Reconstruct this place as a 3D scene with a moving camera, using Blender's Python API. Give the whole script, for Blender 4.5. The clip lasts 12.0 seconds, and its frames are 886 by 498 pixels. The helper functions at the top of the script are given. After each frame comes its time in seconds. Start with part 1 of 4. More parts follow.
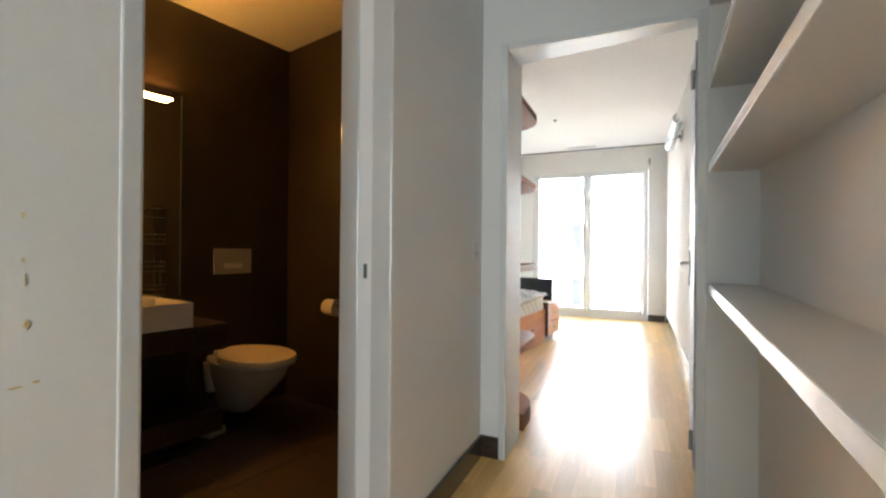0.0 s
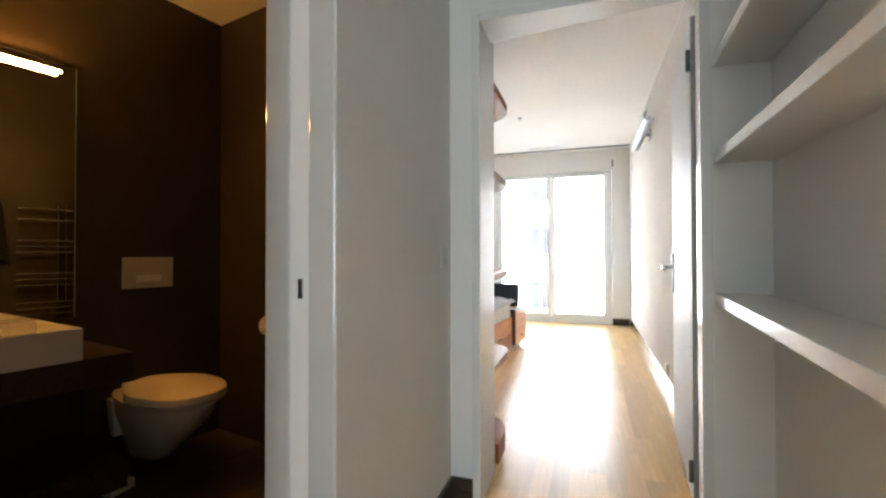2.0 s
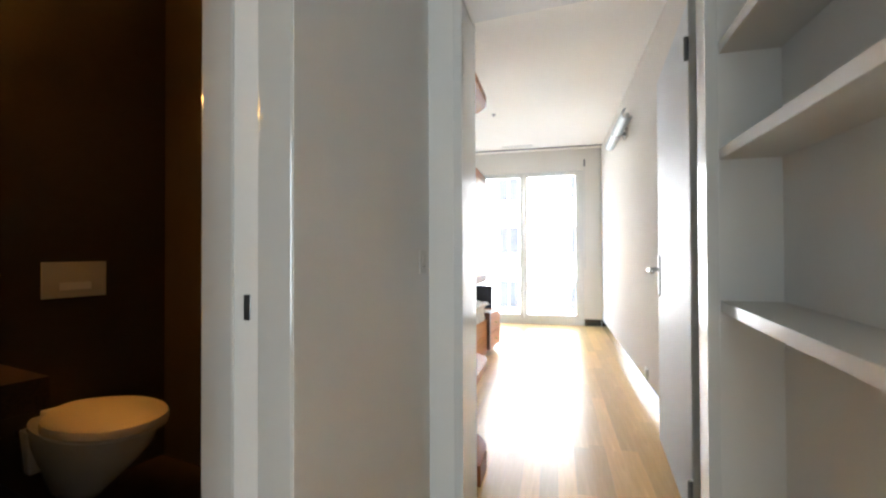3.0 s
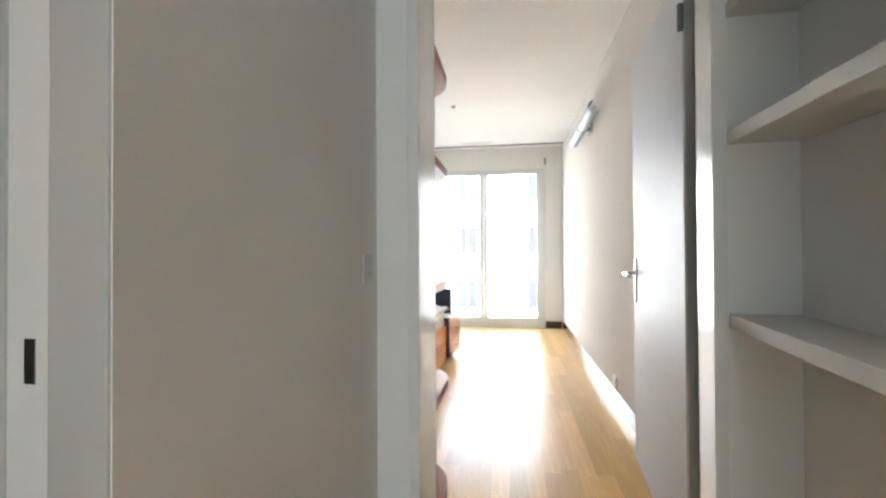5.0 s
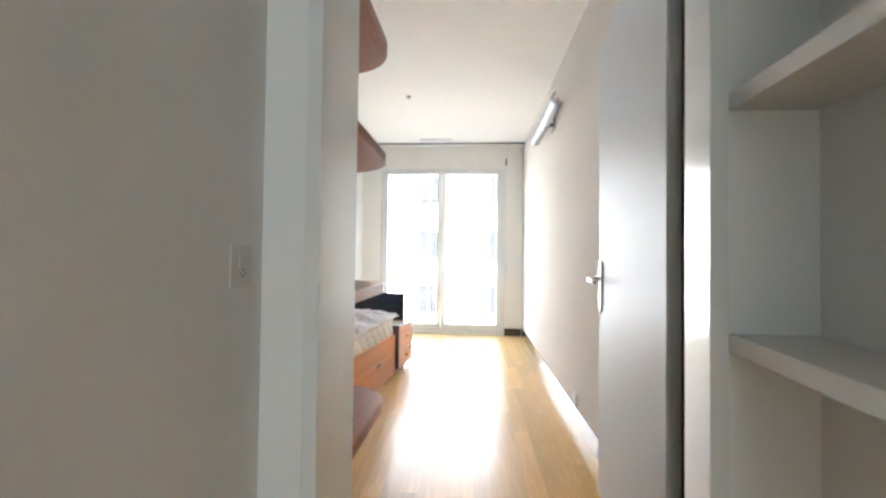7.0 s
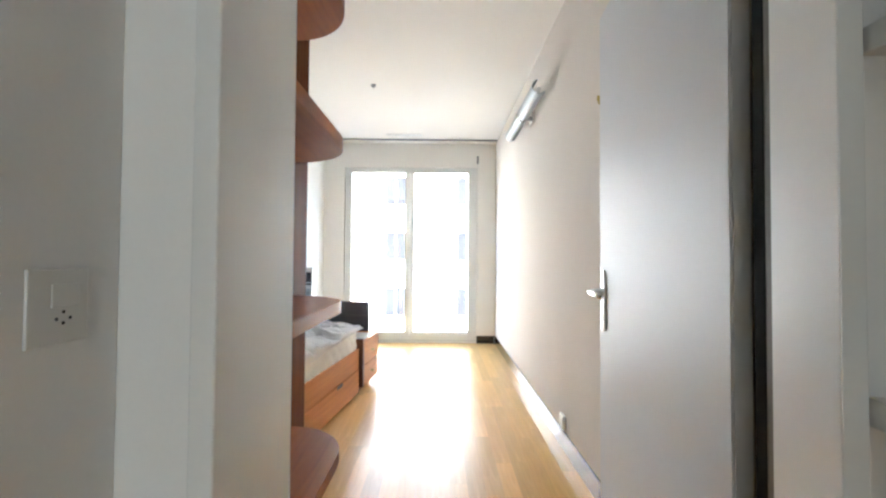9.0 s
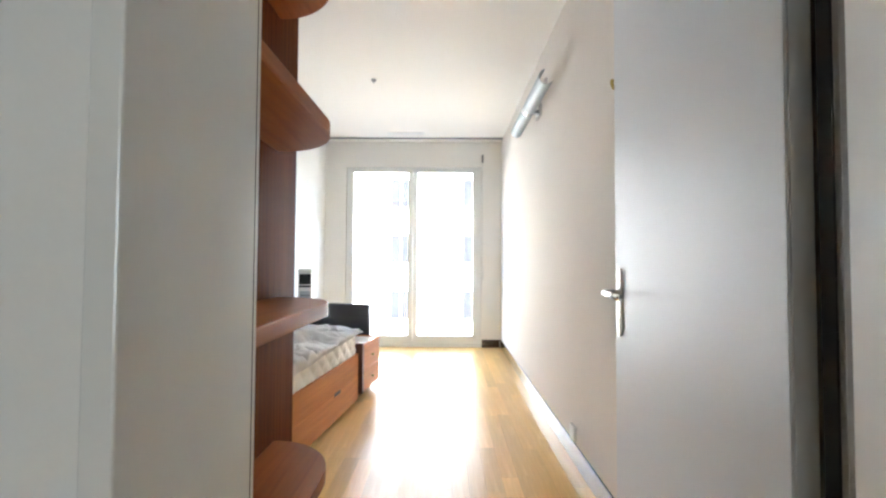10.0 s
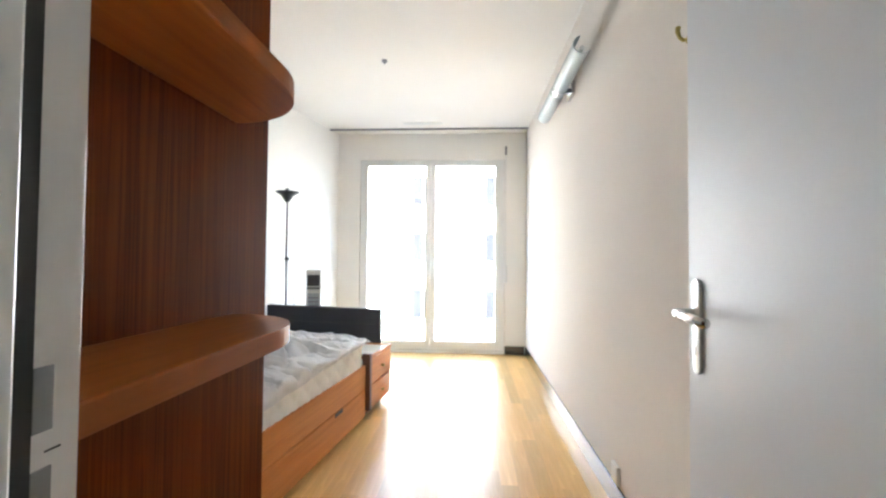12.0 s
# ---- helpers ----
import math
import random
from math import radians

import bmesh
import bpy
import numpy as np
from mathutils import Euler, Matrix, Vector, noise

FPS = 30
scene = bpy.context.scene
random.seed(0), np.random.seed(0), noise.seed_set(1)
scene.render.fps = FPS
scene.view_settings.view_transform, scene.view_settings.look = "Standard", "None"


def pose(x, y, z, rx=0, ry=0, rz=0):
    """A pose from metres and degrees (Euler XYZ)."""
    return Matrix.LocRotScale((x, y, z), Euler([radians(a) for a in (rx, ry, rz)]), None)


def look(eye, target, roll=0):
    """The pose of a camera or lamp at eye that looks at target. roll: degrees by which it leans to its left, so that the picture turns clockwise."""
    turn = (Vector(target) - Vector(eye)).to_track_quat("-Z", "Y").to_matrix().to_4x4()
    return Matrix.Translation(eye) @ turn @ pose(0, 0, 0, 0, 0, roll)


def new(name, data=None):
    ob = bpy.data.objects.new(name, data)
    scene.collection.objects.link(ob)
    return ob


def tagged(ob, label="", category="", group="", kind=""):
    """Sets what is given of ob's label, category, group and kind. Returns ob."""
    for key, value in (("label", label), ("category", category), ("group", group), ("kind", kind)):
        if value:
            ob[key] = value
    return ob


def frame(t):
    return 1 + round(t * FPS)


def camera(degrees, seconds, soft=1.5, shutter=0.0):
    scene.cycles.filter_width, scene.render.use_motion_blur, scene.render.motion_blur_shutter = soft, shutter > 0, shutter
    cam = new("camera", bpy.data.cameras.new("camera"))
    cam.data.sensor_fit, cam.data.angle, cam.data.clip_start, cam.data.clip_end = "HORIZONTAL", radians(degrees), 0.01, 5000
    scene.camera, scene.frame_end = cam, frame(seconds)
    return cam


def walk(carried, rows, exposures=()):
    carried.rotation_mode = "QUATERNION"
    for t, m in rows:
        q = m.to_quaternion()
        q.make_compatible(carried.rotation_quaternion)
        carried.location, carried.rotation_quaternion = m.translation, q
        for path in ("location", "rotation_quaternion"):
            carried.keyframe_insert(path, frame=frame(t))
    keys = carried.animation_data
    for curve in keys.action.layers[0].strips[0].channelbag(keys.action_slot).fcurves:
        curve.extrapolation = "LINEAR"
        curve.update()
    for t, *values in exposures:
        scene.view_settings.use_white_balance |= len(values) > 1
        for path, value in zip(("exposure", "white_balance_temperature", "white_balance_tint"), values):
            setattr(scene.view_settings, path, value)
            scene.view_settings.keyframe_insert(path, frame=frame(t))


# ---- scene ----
cam = camera(90.9, 12.0, soft=2.3)
PATH = [
    (0, (-0.066, -0.092, 1.058), (-0.872, 1.738, 1.065), 0.5),
    (0.5, (-0.122, 0.011, 1.064), (-0.885, 1.86, 1.072), -0.0),
    (1, (-0.159, 0.095, 1.07), (-0.884, 1.959, 1.079), -0.1),
    (1.5, (-0.176, 0.152, 1.071), (-0.866, 2.03, 1.088), -0.0),
    (2, (-0.22, 0.234, 1.071), (-0.853, 2.131, 1.096), -0.1),
    (2.5, (-0.282, 0.337, 1.076), (-0.841, 2.257, 1.103), -0.1),
    (3, (-0.324, 0.425, 1.089), (-0.816, 2.363, 1.111), -0.2),
    (3.2, (-0.332, 0.45, 1.098), (-0.795, 2.396, 1.107), -0.5),
    (5, (-0.384, 0.749, 1.101), (-0.689, 2.725, 1.122), -0.3),
    (5.5, (-0.365, 0.856, 1.09), (-0.647, 2.836, 1.112), -0.1),
    (6, (-0.349, 0.945, 1.097), (-0.595, 2.929, 1.117), -0.2),
    (6.5, (-0.328, 1.025, 1.088), (-0.524, 3.015, 1.117), 0.3),
    (7, (-0.322, 1.112, 1.081), (-0.461, 3.107, 1.122), 0.7),
    (9, (-0.368, 1.478, 1.113), (-0.355, 3.477, 1.161), 0.4),
    (9.5, (-0.373, 1.54, 1.108), (-0.359, 3.54, 1.162), 0.5),
    (10, (-0.343, 1.631, 1.094), (-0.357, 3.63, 1.156), 0.3),
    (10.5, (-0.347, 1.734, 1.104), (-0.381, 3.732, 1.165), 0.5),
    (11, (-0.333, 1.852, 1.081), (-0.397, 3.849, 1.15), 0.4),
    (11.5, (-0.333, 1.963, 1.096), (-0.422, 3.96, 1.157), 0.6),
    (12, (-0.307, 2.028, 1.117), (-0.427, 4.024, 1.17), 0.5),
]
walk(cam, [(t, look(eye, target, roll)) for t, eye, target, roll in PATH], [(0, 5.3, 6080, 10), (12, 5.3, 6080, 10)])

# ---- light ----
world = bpy.data.worlds.new("overcast_sky")
scene.world = world
world.use_nodes = True
wn = world.node_tree
sky = wn.nodes.new("ShaderNodeTexSky")
sky.sky_type = "NISHITA"
sky.sun_disc = False
sky.sun_elevation, sky.sun_rotation = radians(48), radians(200)
sky.air_density, sky.dust_density, sky.ozone_density = 1.0, 2.5, 1.2
wn.links.new(sky.outputs[0], wn.nodes["Background"].inputs[0])
wn.nodes["Background"].inputs[1].default_value = 0.115
sun = new("sun", bpy.data.lights.new("sun", "SUN"))
sun.data.energy, sun.data.angle, sun.data.color = 2.65, radians(3), (1.0, 0.965, 0.92)
sun.matrix_world = look((0, 0, 20), (6, 14, -4))
day = new("hall_daylight", bpy.data.lights.new("hall_daylight", "AREA"))
day.data.shape, day.data.size, day.data.size_y, day.data.energy, day.data.color = "RECTANGLE", 0.54, 2.0, 1.08, (0.84, 0.97, 1.0)
day.matrix_world = look((0.0, -2.83, 1.25), (-0.15, 0, 1.25))


# ---- materials ----
def material(name, colour, rough=0.5, metal=0.0, vary=0.06, scale=6.0, fine=90.0, bump=0.02, spec=0.5, piece=0.0, stretch=(1, 1, 1), coat=0.0, sheen=0.07):
    """A surface with blotches at one scale, grain at another and a fine relief."""
    m = bpy.data.materials.new(name)
    m.use_nodes = True
    t = m.node_tree
    b = t.nodes["Principled BSDF"]
    co = t.nodes.new("ShaderNodeTexCoord")
    mp = t.nodes.new("ShaderNodeMapping")
    mp.inputs["Scale"].default_value = stretch
    t.links.new(co.outputs["Object"], mp.inputs[0])
    big, small = t.nodes.new("ShaderNodeTexNoise"), t.nodes.new("ShaderNodeTexNoise")
    big.inputs["Scale"].default_value, small.inputs["Scale"].default_value = scale, fine
    big.inputs["Detail"].default_value = 4
    for n in (big, small):
        t.links.new(mp.outputs[0], n.inputs["Vector"])
    mix = t.nodes.new("ShaderNodeMath")
    mix.operation = "MULTIPLY_ADD"
    t.links.new(small.outputs[0], mix.inputs[0])
    mix.inputs[1].default_value = 0.45
    t.links.new(big.outputs[0], mix.inputs[2])
    ramp = t.nodes.new("ShaderNodeMapRange")
    ramp.inputs["From Min"].default_value, ramp.inputs["From Max"].default_value = 0.35, 1.1
    ramp.inputs["To Min"].default_value, ramp.inputs["To Max"].default_value = 1 - vary, 1 + vary
    t.links.new(mix.outputs[0], ramp.inputs[0])
    last = ramp.outputs[0]
    if piece:
        info = t.nodes.new("ShaderNodeObjectInfo")
        pr = t.nodes.new("ShaderNodeMapRange")
        pr.inputs["To Min"].default_value, pr.inputs["To Max"].default_value = 1 - piece, 1 + piece
        t.links.new(info.outputs["Random"], pr.inputs[0])
        mul = t.nodes.new("ShaderNodeMath")
        mul.operation = "MULTIPLY"
        t.links.new(last, mul.inputs[0])
        t.links.new(pr.outputs[0], mul.inputs[1])
        last = mul.outputs[0]
    sc = t.nodes.new("ShaderNodeVectorMath")
    sc.operation = "SCALE"
    sc.inputs[0].default_value = colour
    t.links.new(last, sc.inputs["Scale"])
    t.links.new(sc.outputs[0], b.inputs["Base Color"])
    rr = t.nodes.new("ShaderNodeMapRange")
    rr.inputs["To Min"].default_value, rr.inputs["To Max"].default_value = max(0.02, rough - sheen), min(1, rough + sheen)
    t.links.new(big.outputs[0], rr.inputs[0])
    t.links.new(rr.outputs[0], b.inputs["Roughness"])
    b.inputs["Metallic"].default_value = metal
    b.inputs["Specular IOR Level"].default_value = spec
    b.inputs["Coat Weight"].default_value = coat
    b.inputs["Coat Roughness"].default_value = 0.12
    if bump:
        bp = t.nodes.new("ShaderNodeBump")
        bp.inputs["Strength"].default_value, bp.inputs["Distance"].default_value = bump * 10, 0.002
        t.links.new(mix.outputs[0], bp.inputs["Height"])
        t.links.new(bp.outputs[0], b.inputs["Normal"])
    return m


def wood(name, dark, light, rough=0.35, stretch=(14, 14, 0.7), piece=0.0, coat=0.0, spec=0.4):
    """Grain drawn out along one axis, from dark to light."""
    m = material(name, (1, 1, 1), rough, vary=0.06, scale=1.5, fine=9, bump=0.0, piece=piece, stretch=stretch, coat=coat, spec=spec, sheen=0.012)
    t = m.node_tree
    b = t.nodes["Principled BSDF"]
    mp = [n for n in t.nodes if n.type == "MAPPING"][0]
    grain = t.nodes.new("ShaderNodeTexNoise")
    grain.inputs["Scale"].default_value, grain.inputs["Detail"].default_value, grain.inputs["Distortion"].default_value = 4.0, 6, 1.2
    t.links.new(mp.outputs[0], grain.inputs["Vector"])
    cr = t.nodes.new("ShaderNodeValToRGB")
    cr.color_ramp.elements[0].position, cr.color_ramp.elements[1].position = 0.33, 0.68
    cr.color_ramp.elements[0].color, cr.color_ramp.elements[1].color = (*dark, 1), (*light, 1)
    t.links.new(grain.outputs[0], cr.inputs[0])
    sc = [n for n in t.nodes if n.type == "VECT_MATH"][0]
    t.links.new(cr.outputs[0], sc.inputs[0])
    return m


def glow(name, colour, strength):
    m = bpy.data.materials.new(name)
    m.use_nodes = True
    b = m.node_tree.nodes["Principled BSDF"]
    b.inputs["Base Color"].default_value = (*colour, 1)
    b.inputs["Emission Color"].default_value = (*colour, 1)
    b.inputs["Emission Strength"].default_value = strength
    return m


def clear_glass(name):
    """A thin pane: mostly clear, with a weak mirror reflection."""
    m = bpy.data.materials.new(name)
    m.use_nodes = True
    t = m.node_tree
    t.nodes.remove(t.nodes["Principled BSDF"])
    through_light, gloss, mix = t.nodes.new("ShaderNodeBsdfTransparent"), t.nodes.new("ShaderNodeBsdfGlossy"), t.nodes.new("ShaderNodeMixShader")
    through_light.inputs["Color"].default_value = (0.97, 0.985, 0.975, 1)
    gloss.inputs["Roughness"].default_value = 0.0
    mix.inputs[0].default_value = 0.05
    t.links.new(through_light.outputs[0], mix.inputs[1])
    t.links.new(gloss.outputs[0], mix.inputs[2])
    t.links.new(mix.outputs[0], t.nodes["Material Output"].inputs[0])
    return m


PAINT = material("white_wall_paint", (0.81, 0.80, 0.785), 0.75, vary=0.03, scale=2.5, fine=140, bump=0.02, spec=0.3)
# same cream plaster twice: dimmed for the right wall, lifted for window glare
PAINT_DIMMED = material("dimmed_cream_plaster", (0.70, 0.655, 0.60), 0.9, vary=0.035, scale=2.0, fine=120, bump=0.05, spec=0.03)
PAINT_GLARE = material("glare_lifted_cream_plaster", (0.92, 0.895, 0.85), 0.9, vary=0.03, scale=2.0, fine=120, bump=0.05, spec=0.05)
CEIL = material("ceiling_paint", (0.88, 0.85, 0.80), 0.9, vary=0.02, scale=1.5, fine=100, bump=0.01, spec=0.2)
LACQUER = material("white_satin_lacquer", (0.77, 0.77, 0.76), 0.22, vary=0.02, scale=2, fine=60, bump=0.004)
TRIM = material("white_satin_trim", (0.65, 0.65, 0.645), 0.5, vary=0.02, scale=2, fine=60, bump=0.004, spec=0.35)
SHELF = material("white_melamine", (0.71, 0.70, 0.675), 0.45, vary=0.02, scale=3, fine=80, bump=0.004)
# white lacquer lowered so that the open leaf's shade sits in its colour
DOOR_DIM = material("dimmed_white_door_lacquer", (0.575, 0.59, 0.61), 0.52, vary=0.02, scale=2, fine=220, bump=0.01)
PVC = material("white_window_plastic", (0.82, 0.82, 0.80), 0.3, vary=0.015, scale=2, fine=60, bump=0.0)
SEALGREY = material("dark_grey_rubber", (0.15, 0.14, 0.125), 0.55, vary=0.1, bump=0.0)
RUBBER = material("black_rubber_seal", (0.012, 0.012, 0.013), 0.6, vary=0.1, bump=0.0)
STEEL = material("brushed_steel", (0.55, 0.54, 0.52), 0.28, metal=1.0, vary=0.04, scale=8, fine=200, bump=0.003)
NICKEL = material("satin_nickel", (0.60, 0.595, 0.58), 0.42, metal=1.0, vary=0.03, scale=8, fine=200, bump=0.003)
DARKSTEEL = material("dull_grey_metal", (0.22, 0.23, 0.24), 0.4, metal=1.0, vary=0.06, bump=0.003)
CHROME = material("polished_chrome", (0.62, 0.62, 0.62), 0.14, metal=1.0, vary=0.02, bump=0.0)
SKIRT = wood("dark_stained_baseboard_wood", (0.030, 0.017, 0.011), (0.060, 0.034, 0.022), 0.2, (2, 2, 14), coat=0.9)
PLANK = wood("golden_oak_parquet", (0.72, 0.415, 0.125), (0.83, 0.52, 0.18), 0.32, (9, 0.6, 9), piece=0.15, coat=0.1)
PLANKBED = material("floor_underlay", (0.18, 0.10, 0.05), 0.8)
# one teak in two tones: panel darkened for edge shading, shelves as lit
TEAK_SHADED = wood("shaded_teak_veneer", (0.088, 0.021, 0.0036), (0.178, 0.044, 0.0068), 0.5, (18, 18, 0.3), spec=0.02)
TEAK_LIT = wood("lit_teak_top", (0.27, 0.074, 0.013), (0.37, 0.108, 0.020), 0.40, (7, 0.4, 7), spec=0.08)
TEAKBED = wood("brown_orange_bed_veneer", (0.50, 0.180, 0.043), (0.62, 0.245, 0.066), 0.45, (7, 0.35, 7), spec=0.25)
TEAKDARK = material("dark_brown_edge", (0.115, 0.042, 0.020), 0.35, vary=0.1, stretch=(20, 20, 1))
TILE = material("dark_brown_wall_tile", (0.046, 0.034, 0.022), 0.40, spec=0.4, vary=0.18, scale=3.5, fine=45, bump=0.01)
TILEFLOOR = material("dark_brown_floor_tile", (0.072, 0.049, 0.034), 0.42, vary=0.2, scale=3.5, fine=45, bump=0.012, piece=0.08)
GROUT = material("dark_grout", (0.022, 0.017, 0.014), 0.9)
CERAMIC = material("white_glazed_ceramic", (0.74, 0.735, 0.715), 0.12, vary=0.01, scale=2, bump=0.0)
SOAP = material("amber_soap_plastic", (0.30, 0.235, 0.12), 0.18, vary=0.05, bump=0.0)
BLUEPL = material("dark_blue_plastic", (0.03, 0.04, 0.09), 0.25, vary=0.05, bump=0.0)
PLATE = material("beige_plastic_plate", (0.50, 0.48, 0.44), 0.35, vary=0.02, bump=0.0)
PLASTIC = material("white_plastic", (0.76, 0.75, 0.71), 0.35, vary=0.02, bump=0.0)
# white lid plastic with the warm lamp light from above put into its colour
LAMPLIT_LID = material("lamplit_lid_plastic", (0.78, 0.68, 0.54), 0.35, vary=0.02, bump=0.0)
PAPER = material("white_tissue_paper", (0.80, 0.77, 0.72), 0.95, vary=0.04, fine=200, bump=0.03)
COUNTER = wood("dark_wenge_counter", (0.026, 0.016, 0.010), (0.058, 0.034, 0.020), 0.35, (2, 14, 14))
LEATHER = material("dark_blue_black_leather", (0.010, 0.014, 0.024), 0.42, vary=0.2, scale=5, fine=160, bump=0.03)
SHEET = material("light_grey_cotton", (0.78, 0.795, 0.83), 0.9, vary=0.07, scale=5, fine=260, bump=0.04)
MATTRESS = material("white_quilted_ticking", (0.87, 0.865, 0.85), 0.9, vary=0.05, scale=8, fine=240, bump=0.04)
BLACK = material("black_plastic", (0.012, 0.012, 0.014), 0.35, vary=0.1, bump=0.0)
GREYPL = material("grey_plastic", (0.20, 0.20, 0.21), 0.4, vary=0.05, bump=0.0)
BRASS = material("aged_brass", (0.42, 0.33, 0.10), 0.3, metal=1.0, vary=0.1, bump=0.0)
FROST = material("frosted_grey_lamp_shade", (0.40, 0.44, 0.46), 0.5, metal=0.0, vary=0.03, bump=0.0)
GREEN = material("glass_edge_green", (0.30, 0.42, 0.33), 0.15, vary=0.05, bump=0.0)
FACADE = material("pale_facade_render", (0.74, 0.73, 0.70), 0.9, vary=0.05, scale=0.6, fine=12, bump=0.02)
ASPHALT = material("street_asphalt", (0.05, 0.05, 0.052), 0.9, vary=0.15, scale=0.8, fine=40, bump=0.03)
FARGLASS = material("far_window_glass", (0.030, 0.031, 0.034), 0.5, vary=0.3, scale=0.7, fine=5, bump=0.0, spec=0.02)
GLOSSTRIM = material("white_gloss_trim", (0.60, 0.595, 0.58), 0.12, vary=0.02, scale=2, fine=60, bump=0.0, coat=0.6, sheen=0.03)
DARKCHROME = material("smoky_chrome", (0.55, 0.55, 0.55), 0.10, metal=1.0, vary=0.04, bump=0.0)
TOWEL = material("charcoal_towel_cotton", (0.022, 0.020, 0.021), 0.95, vary=0.15, scale=12, fine=300, bump=0.05, spec=0.1)
YELLOWED = material("yellowed_filler", (0.66, 0.54, 0.27), 0.8, vary=0.1, bump=0.02)
CREAMTOP = material("cream_laminate_top", (0.66, 0.62, 0.54), 0.35, vary=0.03, bump=0.004)
GLASS = clear_glass("window_glass")
MIRROR = bpy.data.materials.new("mirror_silver")
MIRROR.use_nodes = True
MIRROR.node_tree.nodes["Principled BSDF"].inputs["Metallic"].default_value = 1.0
MIRROR.node_tree.nodes["Principled BSDF"].inputs["Roughness"].default_value = 0.015
MIRROR.node_tree.nodes["Principled BSDF"].inputs["Base Color"].default_value = (0.82, 0.84, 0.82, 1)
TUBE = glow("warm_light_tube", (1.0, 0.43, 0.075), 4.3)


# ---- mesh helpers ----
def boxes(*spans, bevel=0.0, segs=2):
    """One bmesh of boxes given as (x0, x1, y0, y1, z0, z1)."""
    bm = bmesh.new()
    for x0, x1, y0, y1, z0, z1 in spans:
        r = bmesh.ops.create_cube(bm, size=1, matrix=Matrix.Translation(((x0 + x1) / 2, (y0 + y1) / 2, (z0 + z1) / 2)) @ Matrix.Diagonal((x1 - x0, y1 - y0, z1 - z0, 1)))
    if bevel:
        bmesh.ops.bevel(bm, geom=bm.edges[:], offset=bevel, segments=segs, affect="EDGES", profile=0.5)
    return bm


def prism(points, z0, z1, bm=None, bevel=0.0):
    """A footprint drawn up from z0 to z1."""
    bm = bm or bmesh.new()
    low = [bm.verts.new((x, y, z0)) for x, y in points]
    high = [bm.verts.new((x, y, z1)) for x, y in points]
    n = len(points)
    area = sum(points[i][0] * points[(i + 1) % n][1] - points[(i + 1) % n][0] * points[i][1] for i in range(n))
    if area < 0:
        low.reverse(), high.reverse()
    bm.faces.new(low[::-1])
    top = bm.faces.new(high)
    for i in range(n):
        bm.faces.new((low[i], low[(i + 1) % n], high[(i + 1) % n], high[i]))
    if bevel:
        bmesh.ops.bevel(bm, geom=[e for e in bm.edges if abs(e.verts[0].co.z - e.verts[1].co.z) < 1e-6], offset=bevel, segments=2, affect="EDGES", profile=0.5)
    return bm


def tube(path, radius, bm=None, sides=12, caps=True):
    """A round bar along a path; radius is one number or one for each point."""
    bm = bm or bmesh.new()
    pts = [Vector(p) for p in path]
    radii = radius if isinstance(radius, (list, tuple)) else [radius] * len(pts)
    rings = []
    side = None
    for i, p in enumerate(pts):
        d = (pts[min(i + 1, len(pts) - 1)] - pts[max(i - 1, 0)]).normalized()
        if side is None or abs(side.dot(d)) > 0.98:
            side = d.orthogonal().normalized()
        side = (side - d * side.dot(d)).normalized()
        up = d.cross(side)
        rings.append([bm.verts.new(p + radii[i] * (math.cos(a) * side + math.sin(a) * up)) for a in [2 * math.pi * k / sides for k in range(sides)]])
    for a, b in zip(rings, rings[1:]):
        for k in range(sides):
            bm.faces.new((a[k], a[(k + 1) % sides], b[(k + 1) % sides], b[k]))
    if caps:
        bm.faces.new(rings[0][::-1]), bm.faces.new(rings[-1])
    return bm


def lathe(profile, bm=None, sides=24):
    """(radius, z) pairs turned about z."""
    bm = bm or bmesh.new()
    rings = [[bm.verts.new((r * math.cos(2 * math.pi * k / sides), r * math.sin(2 * math.pi * k / sides), z)) for k in range(sides)] for r, z in profile]
    for a, b in zip(rings, rings[1:]):
        for k in range(sides):
            bm.faces.new((a[k], a[(k + 1) % sides], b[(k + 1) % sides], b[k]))
    bm.faces.new(rings[0][::-1]), bm.faces.new(rings[-1])
    return bm


def part(name, bm, mat, parent=None, label="", smooth=False, at=None):
    me = bpy.data.meshes.new(name)
    bmesh.ops.recalc_face_normals(bm, faces=bm.faces[:]) if len(bm.faces) < 20000 else None
    bm.to_mesh(me)
    bm.free()
    me.materials.append(mat)
    if smooth:
        me.shade_smooth()
        me.set_sharp_from_angle(angle=radians(38))
    ob = new(name, me)
    if at is not None:
        ob.matrix_basis = at
    if parent is not None:
        ob.parent = parent
    if label:
        ob["label"] = label
    return ob


def thing(name, label, category, at=None, group="", kind=""):
    ob = new(name)
    ob.empty_display_size = 0.1
    if at is not None:
        ob.matrix_basis = at
    return tagged(ob, label, category, group, kind)


def setting(name, bm, mat, label="", category="", parent=None):
    ob = part(name, bm, mat, parent)
    return tagged(ob, label, category, "", "structure")


# ---- plan ----
HALL_X, DOOR_Y, ROOM_Y, FAR_Y, RIGHT_X = -0.795, 2.062, 2.30, 7.31, 0.37
JAMB_L, JAMB_R, HEAD = -0.66, 0.18, 2.075
ROOM_YL = 2.43  # the bedroom side of the door wall runs askew, from ROOM_Y at the hinges to ROOM_YL at the latch
NICHE_X, NICHE_BACK, NICHE_Y = 0.22, 0.405, 2.08
CEILING, BATH_CEILING, HALL_END = 2.67, 2.50, -2.8
SLANT = radians(12)
